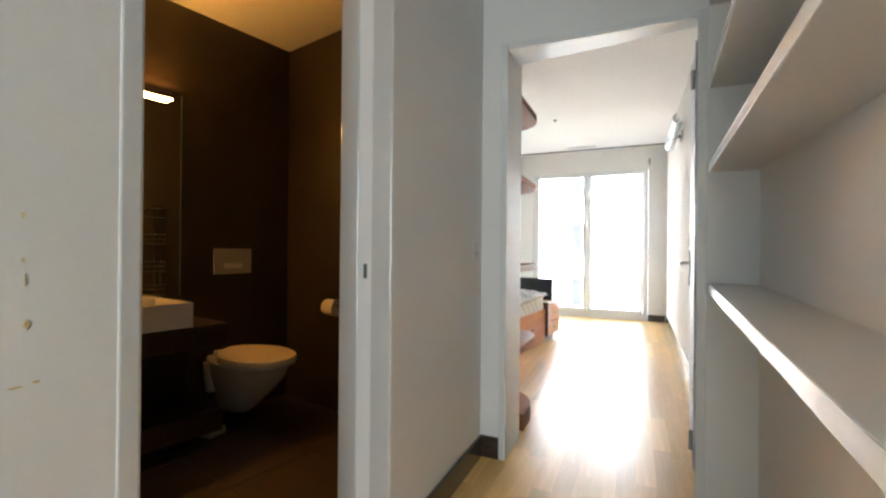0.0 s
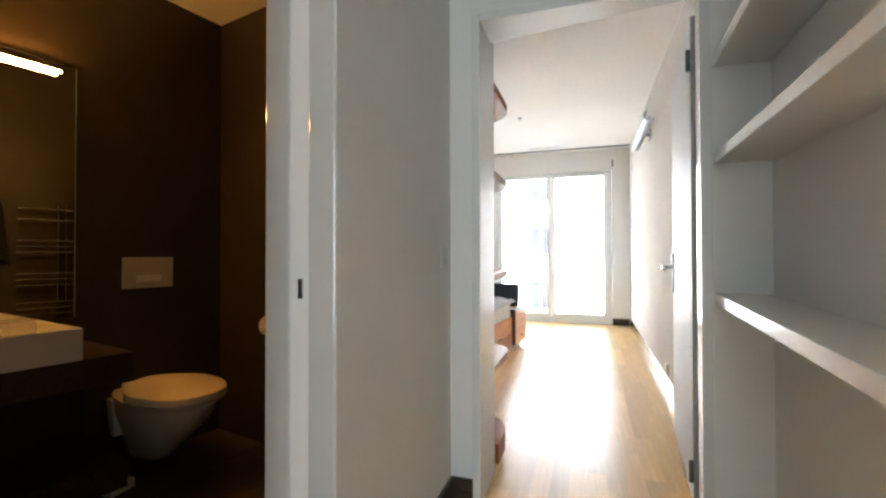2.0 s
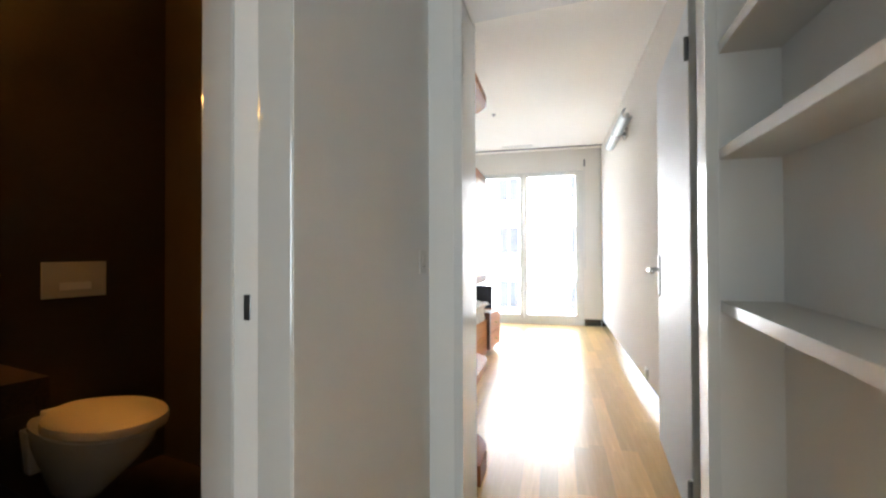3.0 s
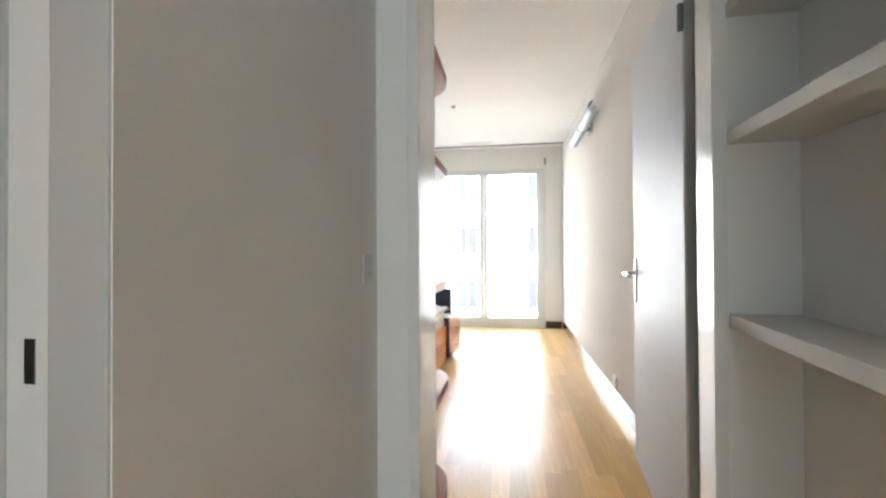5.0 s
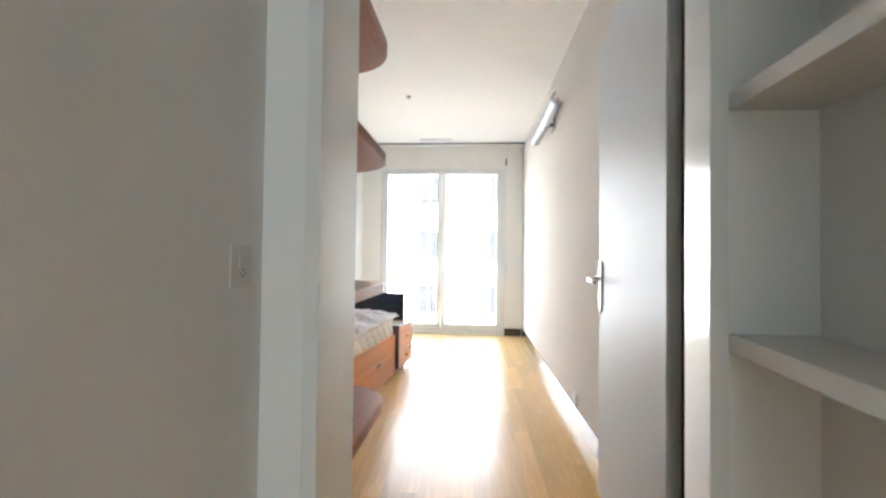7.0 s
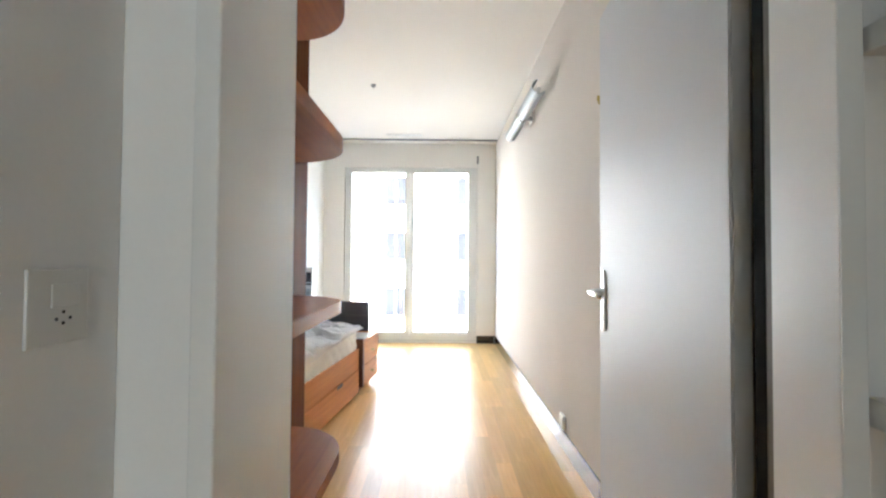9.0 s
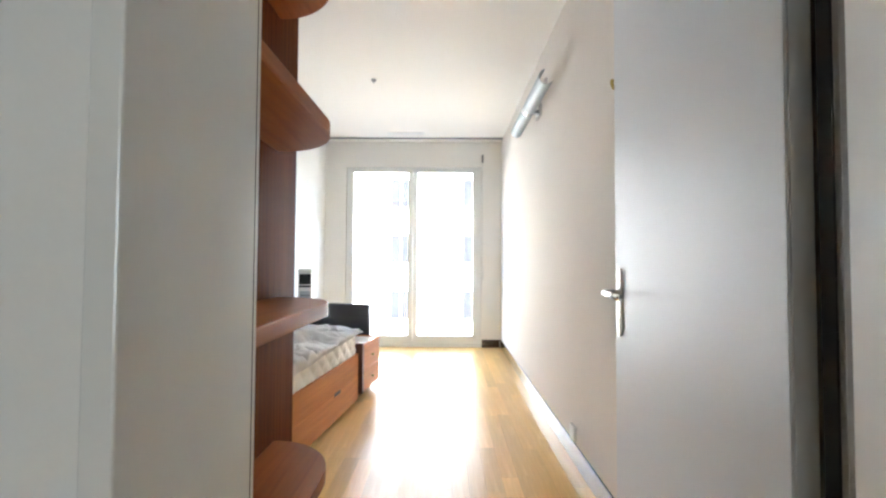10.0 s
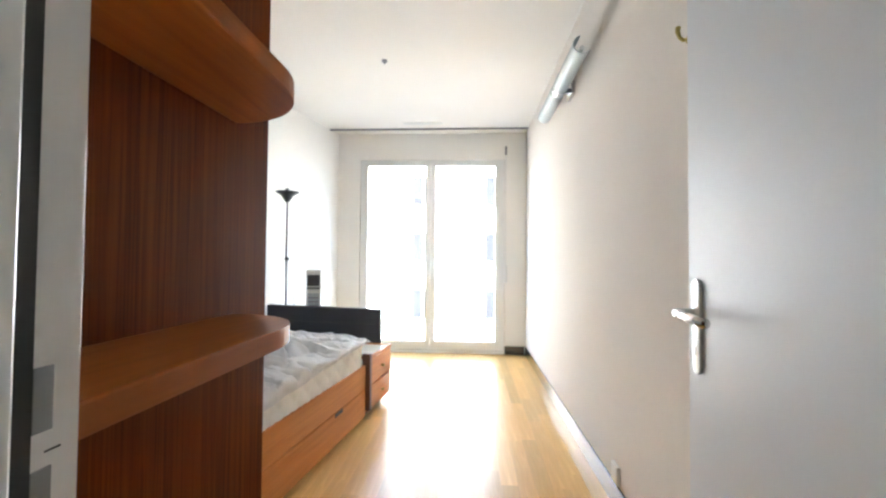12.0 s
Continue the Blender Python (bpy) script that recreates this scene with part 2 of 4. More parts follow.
BATH = pose(-2.474, 1.955, 0, 0, 0, -12)  # local y along the tiled back wall, local x out of it into the room
LEFT_FAR, LEFT_NEAR = (-1.925, FAR_Y), (-1.925 - 5.0 * math.tan(radians(13)), FAR_Y - 5.0)


def bath(u, v):
    """A plan point from the bathroom's own axes: u along its back wall, v out of it."""
    p = BATH @ Vector((v, u, 0))
    return p.x, p.y


BATH_U, BATH_END, BATH_IN = 0.43, -1.75, -1.0
B_CORNER, B_LEFT = bath(BATH_U, 0), bath(BATH_END, 0)


def bath_side(x, u):
    """Where the wall at u crosses a line of constant x."""
    ax, ay = bath(u, 0)
    return x, ay + (x - ax) * -math.tan(SLANT)

# ---- shell ----
# wall between the hall or bathroom and the bedroom, with the doorway through it
wd = prism([(HALL_X - 0.005, DOOR_Y), (JAMB_L - 0.035, DOOR_Y), (JAMB_L - 0.035, 2.352), (JAMB_L - 0.056, 2.352), (JAMB_L - 0.056, ROOM_YL), (-3.2, ROOM_YL + 0.36), (B_CORNER[0] - 0.3, B_CORNER[1] + 0.064), B_CORNER, bath_side(BATH_IN, BATH_U), bath_side(HALL_X - 0.005, BATH_U)], 0, CEILING + 0.2)
prism([(JAMB_R + 0.035, NICHE_Y), (0.9, NICHE_Y), (0.9, ROOM_Y), (JAMB_R + 0.062, ROOM_Y), (JAMB_R + 0.062, 2.214), (JAMB_R + 0.035, 2.214)], 0, CEILING + 0.2, wd)
prism([(JAMB_L - 0.035, DOOR_Y), (JAMB_R + 0.035, NICHE_Y), (JAMB_R + 0.035, 2.16), (JAMB_L - 0.035, 2.27)], HEAD + 0.035, HEAD + 0.12, wd)
prism([(JAMB_L - 0.035, DOOR_Y), (JAMB_R + 0.035, NICHE_Y), (JAMB_R + 0.035, 2.214), (JAMB_R + 0.062, 2.214), (JAMB_R + 0.062, ROOM_Y), (JAMB_L - 0.056, ROOM_YL), (JAMB_L - 0.056, 2.352), (JAMB_L - 0.035, 2.352)], HEAD + 0.12, CEILING + 0.2, wd)
setting("wall_door", wd, PAINT, "smooth white painted partition wall round the bedroom doorway", "wall")

# hall's wall towards the bathroom, with the pocket door's opening through it
BO0, BO1, BHEAD = 0.356, 1.143, 2.13
wl = prism([(HALL_X, BO1 + 0.004), (HALL_X, DOOR_Y - 0.001), (BATH_IN, bath_side(BATH_IN, BATH_U)[1] - 0.001), (BATH_IN, BO1 + 0.004)], 0, CEILING + 0.2)
prism([(HALL_X, HALL_END), (HALL_X, BO0 - 0.03), (BATH_IN, BO0 - 0.03), (BATH_IN, HALL_END)], 0, CEILING + 0.2, wl)
prism([(HALL_X, BO0 - 0.03), (HALL_X, BO1 + 0.004), (BATH_IN, BO1 + 0.004), (BATH_IN, BO0 - 0.03)], BHEAD, CEILING + 0.2, wl)
wall_hall = setting("wall_hall", wl, PAINT, "white painted hall wall with faint yellowed spots", "wall")

# bathroom walls
wb = prism([B_CORNER, B_LEFT, bath(BATH_END, -0.2), bath(BATH_U, -0.2)], 0, BATH_CEILING + 0.2)
setting("wall_bath_back", wb, TILE, "dark brown tiled bathroom wall behind toilet and basin", "wall")
wb2 = prism([bath_side(BATH_IN - 0.004, BATH_U), B_CORNER, bath(BATH_U - 0.012, 0), bath_side(BATH_IN - 0.004, BATH_U - 0.012)], 0, BATH_CEILING)
setting("wall_bath_side", wb2, TILE, "dark brown tiled bathroom side wall", "wall")
wb3 = prism([B_LEFT, bath_side(BATH_IN, BATH_END), bath_side(BATH_IN, BATH_END - 0.2), bath(BATH_END - 0.2, 0)], 0, BATH_CEILING + 0.2)
setting("wall_bath_end", wb3, TILE, "dark brown tiled end wall of the bathroom", "wall")
wb4 = boxes((BATH_IN - 0.012, BATH_IN, BO1 + 0.052, bath_side(BATH_IN, BATH_U)[1] - 0.014, 0, BATH_CEILING), (BATH_IN - 0.012, BATH_IN, bath_side(BATH_IN, BATH_END)[1], BO0 - 0.06, 0, BATH_CEILING), (BATH_IN - 0.012, BATH_IN, BO0 - 0.06, BO1 + 0.03, BHEAD + 0.03, BATH_CEILING))
setting("wall_bath_inner", wb4, TILE, "dark brown tiles on the bathroom side of the hall wall", "wall")
setting("ceiling_bath", prism([bath(BATH_U, -0.05), bath(BATH_END, -0.05), bath_side(BATH_IN + 0.004, BATH_END), bath_side(BATH_IN + 0.004, BATH_U)], BATH_CEILING, BATH_CEILING + 0.08), CEIL, "plain white bathroom ceiling in warm lamp light", "ceiling")

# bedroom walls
setting("wall_right", boxes((RIGHT_X, RIGHT_X + 0.2, ROOM_Y, FAR_Y, 0, CEILING + 0.2)), PAINT_DIMMED, "warm white plastered bedroom wall", "wall")
setting("wall_left", prism([LEFT_FAR, LEFT_NEAR, (LEFT_NEAR[0] - 0.3, LEFT_NEAR[1]), (LEFT_FAR[0] - 0.3, LEFT_FAR[1])], 0, CEILING + 0.2), PAINT_GLARE, "white plastered bedroom wall behind the bed", "wall")
WIN0, WIN1, WINZ = -1.65, 0.12, 2.345
setting("wall_window", boxes((-2.6, WIN0, FAR_Y, FAR_Y + 0.3, 0, CEILING + 0.2), (WIN1, 0.7, FAR_Y, FAR_Y + 0.3, 0, CEILING + 0.2), (WIN0, WIN1, FAR_Y, FAR_Y + 0.3, WINZ, CEILING + 0.2), (WIN0, WIN1, FAR_Y, FAR_Y + 0.3, -0.2, 0.03)), PAINT_GLARE, "cream plastered wall round the tall window", "wall")
setting("ceiling_room", prism([(0.75, ROOM_Y), (0.75, FAR_Y + 0.05), (-2.0, FAR_Y + 0.05), (-3.4, ROOM_Y)], CEILING, CEILING + 0.15), CEIL, "smooth warm white bedroom ceiling", "ceiling")
setting("ceiling_hall", boxes((HALL_X - 0.05, 0.8, HALL_END - 0.1, DOOR_Y + 0.02, CEILING - 0.02, CEILING + 0.15)), CEIL, "plain white hall ceiling", "ceiling")
setting("wall_hall_end", boxes((HALL_X - 0.2, -0.30, HALL_END - 0.2, HALL_END, 0, CEILING + 0.2), (0.30, 0.8, HALL_END - 0.2, HALL_END, 0, CEILING + 0.2), (-0.30, 0.30, HALL_END - 0.2, HALL_END, 2.25, CEILING + 0.2), (-0.30, 0.30, HALL_END - 0.2, HALL_END, 0, 0.25), (-0.30, 0.30, HALL_END - 0.25, HALL_END - 0.2, 0.2, 2.3)), PAINT, "plain white wall closing the hall", "wall")
setting("wall_niche", prism([(NICHE_BACK, NICHE_Y), (NICHE_BACK - 0.018 * (NICHE_Y - HALL_END), HALL_END), (NICHE_BACK + 0.2, HALL_END), (NICHE_BACK + 0.2, NICHE_Y)], 0, CEILING + 0.2), PAINT, "white painted back of the shelf niche", "wall")


# ---- bedroom doorway ----
FRONT, STOP, HEAD_STOP, BACK = (NICHE_Y - 0.012, DOOR_Y - 0.012), (2.213, 2.35), (2.16, 2.26), (ROOM_Y + 0.012, ROOM_YL + 0.012)


def post(x0, x1, near, far, z0, z1, bevel=0.0):
    """An upright or a head of the lining, between two lines given by their depths at the hinge side and at the latch side."""
    def at(line, x):
        return line[0] + (line[1] - line[0]) * (JAMB_R - x) / (JAMB_R - JAMB_L)
    bm = prism([(x0, at(near, x0)), (x1, at(near, x1)), (x1, at(far, x1)), (x0, at(far, x0))], z0, z1)
    if bevel:
        bmesh.ops.bevel(bm, geom=bm.edges[:], offset=bevel, segments=2, affect="EDGES", profile=0.5)
    return bm


def shifted(line, d):
    return line[0] + d, line[1] + d


def doorway():
    d = thing("door_frame", "white lacquered wooden door lining with a black rubber seal", "door frame", kind="structure")
    for inner, r, deep, thick in ((JAMB_L, -1, 0.037, 0.055), (JAMB_R, 1, 0.050, 0.061)):
        outer, step = inner + r * 0.034, inner + r * deep
        if r < 0:
            bm = post(outer, inner, FRONT, STOP, 0, HEAD + 0.034, 0.003)
        else:  # the hinge jamb stands a little askew
            bm = prism([(inner - 0.004, FRONT[0]), (outer, FRONT[0]), (outer, STOP[0]), (inner + 0.012, STOP[0])], 0, HEAD + 0.034)
            bmesh.ops.bevel(bm, geom=bm.edges[:], offset=0.002, segments=2, affect="EDGES", profile=0.5)
        part("jamb", bm, LACQUER, d)
        far = inner + r * thick
        part("rebate", post(min(step, far), max(step, far), shifted(STOP, 0.003), BACK, 0, HEAD + 0.10, 0.001), LACQUER, d)
        if r < 0:
            part("seal", boxes((step + 0.0005, inner - 0.003, STOP[1] + 0.0005, STOP[1] + 0.008, 0.002, HEAD), (step + 0.0005, step + 0.006, STOP[1] + 0.0085, STOP[1] + 0.044, 0.002, HEAD)), RUBBER, d, "black rubber seal strip")
        else:
            part("seal", boxes((inner + 0.0145, outer - 0.001, STOP[0] + 0.0005, STOP[0] + 0.012, 0.002, HEAD), (step - 0.010, step - 0.0005, STOP[0] + 0.0125, STOP[0] + 0.051, 0.002, HEAD), bevel=0.002), SEALGREY, d, "dark grey rubber seal strip")
            part("seal", boxes((step - 0.010, step - 0.0005, STOP[0] + 0.052, STOP[0] + 0.080, 0.002, HEAD), bevel=0.002), RUBBER, d, "black rubber seal strip")
    part("head", post(JAMB_L + 0.001, JAMB_R - 0.001, FRONT, HEAD_STOP, HEAD, HEAD + 0.034, 0.003), LACQUER, d)
    part("rebate", post(JAMB_L - 0.036, JAMB_R + 0.049, shifted(HEAD_STOP, 0.022), BACK, HEAD + 0.104, HEAD + 0.119), LACQUER, d)
    part("seal", post(JAMB_L, JAMB_R, shifted(HEAD_STOP, 0.0005), shifted(HEAD_STOP, 0.013), HEAD + 0.012, HEAD + 0.034), RUBBER, d, "black rubber seal strip")
    for z0, z1 in ((0.957, 1.017), (0.864, 0.924)):
        part("strike_plate", boxes((JAMB_L - 0.0368, JAMB_L - 0.0345, 2.398, 2.418, z0, z1), bevel=0.0008), DARKSTEEL, d, "dull grey steel strike plate")
    part("scratch", boxes((JAMB_L - 0.0368, JAMB_L - 0.0362, 2.412, 2.428, 0.9365, 0.9385)), BLACK, d)
    return d


doorway()

LEAF_HINGE, LEAF_FREE, LEAF_T = Vector((0.195, 2.322, 0)), Vector((0.269, 3.212, 0)), 0.042


def door_leaf():
    along = LEAF_FREE - LEAF_HINGE
    turn = math.degrees(math.atan2(along.y, along.x))
    L = along.length
    d = thing("door_1", "white flush bedroom door standing wide open against the wall", "door", pose(*LEAF_HINGE, 0, 0, turn), kind="structure")
    part("leaf", boxes((0, L, -LEAF_T, 0, 0.008, 2.085), bevel=0.002), DOOR_DIM, d)
    part("edge_band", boxes((-0.0045, -0.0005, -LEAF_T + 0.004, -0.004, 0.012, 2.08)), DOOR_DIM, d, "pale grey hinge-side edge of the leaf")
    px = L - 0.062
    outline = [(px + 0.019 * math.cos(a), 0.861 + 0.019 * math.sin(a)) for a in [math.pi + math.pi * k / 12 for k in range(13)]]
    outline += [(px + 0.019 * math.cos(a), 1.057 + 0.019 * math.sin(a)) for a in [math.pi * k / 12 for k in range(13)]]
    bm = prism(outline, 0.0005, 0.0085, bevel=0.002)
    bmesh.ops.transform(bm, matrix=Matrix(((1, 0, 0, 0), (0, 0, 1, 0), (0, 1, 0, 0), (0, 0, 0, 1))), verts=bm.verts)
    handle = part("handle_plate", bm, NICKEL, d, "long satin nickel handle plate with round ends", smooth=True)
    z = 0.994
    part("lever", tube([(px, 0.008, z), (px, 0.043, z), (px - 0.006, 0.055, z), (px - 0.022, 0.061, z - 0.001), (px - 0.10, 0.062, z - 0.003), (px - 0.172, 0.059, z - 0.006), (px - 0.180, 0.058, z - 0.006)], [0.0095, 0.0095, 0.011, 0.012, 0.0115, 0.0115, 0.006]), STEEL, handle, smooth=True)
    part("collar", tube([(px, 0.0087, z), (px, 0.015, z)], 0.013, sides=16), STEEL, handle, smooth=True)
    part("keyhole", boxes((px - 0.003, px + 0.003, 0.0087, 0.0095, 0.888, 0.91)), BLACK, handle, "dark slot of the keyhole")
    for hz in (0.16, 1.89):
        part("hinge", tube([(-0.012, 0.010, hz - 0.045), (-0.012, 0.010, hz + 0.045)], 0.009), DARKSTEEL, d, "dull grey door hinge", smooth=True)
    return d


door_leaf()


# ---- bathroom opening with its pocket door ----
def pocket_opening():
    d = thing("door_2", "white pocket door slid fully into the wall, with white lining", "door", kind="structure")
    part("jamb_front", boxes((-0.871, HALL_X - 0.002, BO1, BO1 + 0.05, 0, BHEAD), bevel=0.003), GLOSSTRIM, d)
    part("jamb_back", boxes((BATH_IN - 0.001, -0.926, BO1, BO1 + 0.05, 0, BHEAD), bevel=0.004), GLOSSTRIM, d)
    edge = part("sliding_leaf", boxes((-0.922, -0.8745, BO1 + 0.006, BO1 + 0.09, 0.01, BHEAD), bevel=0.003), GLOSSTRIM, d)
    part("latch_plate", boxes((-0.905, -0.889, BO1 + 0.0035, BO1 + 0.0058, 0.962, 1.012), bevel=0.0015), DARKSTEEL, edge, "small grey recessed latch")
    part("jamb_left", boxes((BATH_IN - 0.02, HALL_X + 0.003, BO0 - 0.035, BO0, 0, BHEAD), bevel=0.004), TRIM, d)
    part("door_stop", boxes((BATH_IN - 0.02, -0.897, BO0 + 0.001, 0.422, 0, BHEAD), bevel=0.003), TRIM, d)
    part("head", boxes((BATH_IN - 0.02, HALL_X + 0.010, BO0 - 0.034, BO1 + 0.049, BHEAD + 0.001, BHEAD + 0.035), bevel=0.003), TRIM, d)
    return d


pocket_opening()


# ---- hall shelves ----
SHELF_END = -1.2


def niche_front(y):
    return NICHE_X - 0.05 * (NICHE_Y - y)


def niche_back(y):
    return NICHE_BACK - 0.018 * (NICHE_Y - y)


def hall_shelf(z0, z1, sag, label):
    """A board that runs from the niche's end, a little askew to the hall wall, with a softened front."""
    a, b = NICHE_Y - 0.001, SHELF_END
    s = thing("shelf", label, "shelf", group="shelves in the hall niche")
    band = 0.002
    board = part("board", prism([(niche_front(a) + band, a), (niche_front(b) + band, b), (niche_back(b) - 0.001, b), (niche_back(a) - 0.001, a)], z0, z1, bevel=0.0008), SHELF, s)
    edge = part("edge_band", prism([(niche_front(a), a), (niche_front(b), b), (niche_front(b) + band - 0.0002, b), (niche_front(a) + band - 0.0002, a)], z0 + 0.0003, z1 - 0.0003), LACQUER, s, "smooth white edge band")
    for ob in (board, edge):
        for v in ob.data.vertices:  # the boards sag a little away from the door
            v.co.z -= sag * (NICHE_Y - v.co.y)
    return s


for z0, z1, sag in ((0.890, 0.928, 0.026), (1.403, 1.440, 0.020), (1.763, 1.800, 0.018), (2.120, 2.157, 0.018)):
    hall_shelf(z0, z1, sag, "empty white melamine shelf board in the hall niche")
setting("niche_side", boxes((niche_front(SHELF_END), niche_back(SHELF_END), SHELF_END - 0.03, SHELF_END - 0.001, 0, CEILING - 0.02)), SHELF, "white side panel of the shelf niche", "panel")


# ---- baseboards ----
def baseboard(bm, label="dark stained wooden baseboard"):
    return setting("baseboard", bm, SKIRT, label, "baseboard")


baseboard(boxes((HALL_X, HALL_X + 0.014, BO1 + 0.052, DOOR_Y - 0.014, 0, 0.108), bevel=0.002))
baseboard(boxes((HALL_X + 0.001, JAMB_L - 0.036, DOOR_Y - 0.013, DOOR_Y, 0, 0.108), bevel=0.002))
baseboard(boxes((RIGHT_X - 0.010, RIGHT_X, ROOM_Y + 0.05, FAR_Y, 0, 0.112), bevel=0.004))
baseboard(boxes((WIN1 + 0.002, RIGHT_X - 0.015, FAR_Y - 0.014, FAR_Y, 0, 0.10), bevel=0.002))


# ---- window ----
def window():
    w = thing("window_1", "tall white two-leaf window door with overexposed daylight", "window", kind="structure")
    y0, y1 = FAR_Y + 0.012, FAR_Y + 0.075
    a, b, m = WIN0 + 0.004, WIN1 - 0.004, -0.777
    fr = boxes((a, a + 0.05, y0, y1, 0.034, WINZ - 0.003), (b - 0.07, b, y0, y1, 0.034, WINZ - 0.003), (a + 0.05, b - 0.07, y0, y1, WINZ - 0.05, WINZ - 0.003), (a + 0.05, b - 0.07, y0, y1, 0.034, 0.075))
    part("window_frame", fr, PVC, w)
    part("window_sill", boxes((a, b, FAR_Y - 0.015, FAR_Y + 0.011, 0.0, 0.036), bevel=0.003), PVC, w, "low white threshold strip")
    for x0, x1 in ((a + 0.052, m - 0.002), (m + 0.002, b - 0.072)):
        f0, f1 = (0.042, 0.058) if x1 < m else (0.058, 0.042)
        s = part("sash", boxes((x0, x0 + f0, y0 - 0.014, y1 - 0.014, 0.078, WINZ - 0.053), (x1 - f1, x1, y0 - 0.014, y1 - 0.014, 0.078, WINZ - 0.053), (x0 + f0, x1 - f1, y0 - 0.014, y1 - 0.014, WINZ - 0.075, WINZ - 0.053), (x0 + f0, x1 - f1, y0 - 0.014, y1 - 0.014, 0.078, 0.148)), PVC, w)
        p = part("pane", boxes((x0 + f0 - 0.004, x1 - f1 + 0.004, y0 + 0.012, y0 + 0.018, 0.144, WINZ - 0.071)), GLASS, s, "clear glass pane")
        p.visible_shadow = False
    h = part("window_handle", boxes((m - 0.012, m + 0.012, y0 - 0.022, y0 - 0.0145, 1.05, 1.13), bevel=0.003), PVC, w, "white window handle")
    part("grip", tube([(m, y0 - 0.02, 1.10), (m, y0 - 0.055, 1.10), (m, y0 - 0.06, 1.09), (m, y0 - 0.058, 0.99)], 0.009), PVC, h, smooth=True)
    return w


window()


def shutter_strap():
    s = thing("shutter_strap", "grey roller shutter strap with its guide on the window wall", "strap")
    part("strap_guide", boxes((0.118, 0.140, FAR_Y - 0.03, FAR_Y - 0.0005, 2.40, 2.50), bevel=0.004), GREYPL, s, "small dark grey strap guide")
    part("strap", boxes((0.122, 0.136, FAR_Y - 0.008, FAR_Y - 0.006, 1.05, 2.41)), PVC, s)
    part("winder", boxes((0.112, 0.146, FAR_Y - 0.02, FAR_Y - 0.0005, 0.86, 1.06), bevel=0.004), PVC, s, "white strap winder plate")
    return s


shutter_strap()

# ---- view outside ----
ground = bmesh.new()
bmesh.ops.create_grid(ground, x_segments=1, y_segments=1, size=900)
bmesh.ops.translate(ground, verts=ground.verts, vec=(0, 0, -7))
setting("ground", ground, ASPHALT, "grey street and ground far below the window", "ground")


def house():
    h = thing("apartment_building", "pale rendered apartment building across the street", "building")
    part("wall", boxes((-26, 22, 26, 36, -7, 10.6)), FACADE, h)
    part("roof", boxes((-26.4, 22.4, 25.6, 36.4, 10.6, 11.0)), GREYPL, h)
    for i in range(12):
        for j in range(5):
            x, z = -23.5 + i * 4.0, -5.2 + j * 3.1
            w = part("window", boxes((x, x + 1.3, 25.90, 25.995, z, z + 1.7)), PVC, h)
            part("pane", boxes((x + 0.08, x + 0.62, 25.87, 25.898, z + 0.08, z + 1.62), (x + 0.68, x + 1.22, 25.87, 25.898, z + 0.08, z + 1.62)), FARGLASS, w)
    return h


house()

# ---- floors ----
setting("floor", boxes((-3.6, 0.8, HALL_END - 0.1, FAR_Y + 0.1, -0.2, -0.012)), PLANKBED, "wooden underfloor under the parquet", "floor")

# ---- bedroom: open shelf unit with rounded ends beside the door ----
PANEL_X, PANEL_END, UNIT_Y = -0.944, 3.364, ROOM_YL + 0.05


def rounded_shelf(reach, tip, end, start):
    """The footprint of a shelf that runs along the panel and rounds off back to it."""
    pts = [(PANEL_X + 0.001, start), (reach, ROOM_YL + 0.013), (reach, tip)]
    for k in range(1, 15):
        a = k / 14 * math.pi / 2
        pts.append((PANEL_X + 0.001 + (reach - PANEL_X - 0.001) * math.cos(a), tip + (end - tip) * math.sin(a)))
    return pts


def shelf_unit():
    u = thing("shelf_unit", "reddish-brown teak shelf unit with rounded open shelves beside the doorway", "shelf unit")
    part("side_panel", boxes((PANEL_X - 0.03, PANEL_X, UNIT_Y, PANEL_END, 0.0, 2.45), bevel=0.003), TEAK_SHADED, u)
    part("carcass", boxes((PANEL_X - 0.62, PANEL_X - 0.031, UNIT_Y + 0.15, PANEL_END - 0.004, 0.0, 2.45)), TEAK_SHADED, u)
    for z0, z1 in ((0.430, 0.470), (0.930, 0.970), (1.485, 1.525), (1.965, 2.005)):
        part("shelf", prism(rounded_shelf(-0.700, 2.92, 3.17, UNIT_Y), z0, z1, bevel=0.004), TEAK_LIT, u)
    part("base", prism(rounded_shelf(-0.66, 2.60, 2.90, UNIT_Y), 0.0, 0.10, bevel=0.004), TEAK_LIT, u)
    return u


shelf_unit()

# ---- bedroom: bed ----
BED = pose(-1.14, 4.05, 0, 0, 0, -7)  # local y along the bed's long front, local -x towards the wall


def bed():
    b = thing("bed", "teak storage bed with drawer fronts along its side", "bed", BED)
    part("frame", boxes((-0.92, -0.024, -0.62, 1.0, 0.06, 0.362)), TEAKBED, b)
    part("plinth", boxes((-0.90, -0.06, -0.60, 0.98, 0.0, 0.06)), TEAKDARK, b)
    part("rail", boxes((-0.0235, 0, -0.62, 1.0, 0.223, 0.385), bevel=0.003), TEAKBED, b)
    part("drawer_front", boxes((-0.0235, 0, -0.62, 1.0, 0.030, 0.218), bevel=0.003), TEAKBED, b)
    part("finger_slot", boxes((0.0004, 0.002, 0.50, 0.61, 0.194, 0.218)), BLACK, b, "dark finger slot in the drawer edge")
    part("end_post", boxes((-0.03, 0.030, 1.003, 1.042, 0.07, 0.46), bevel=0.003), TEAKDARK, b, "dark brown end post")
    return b


bed()


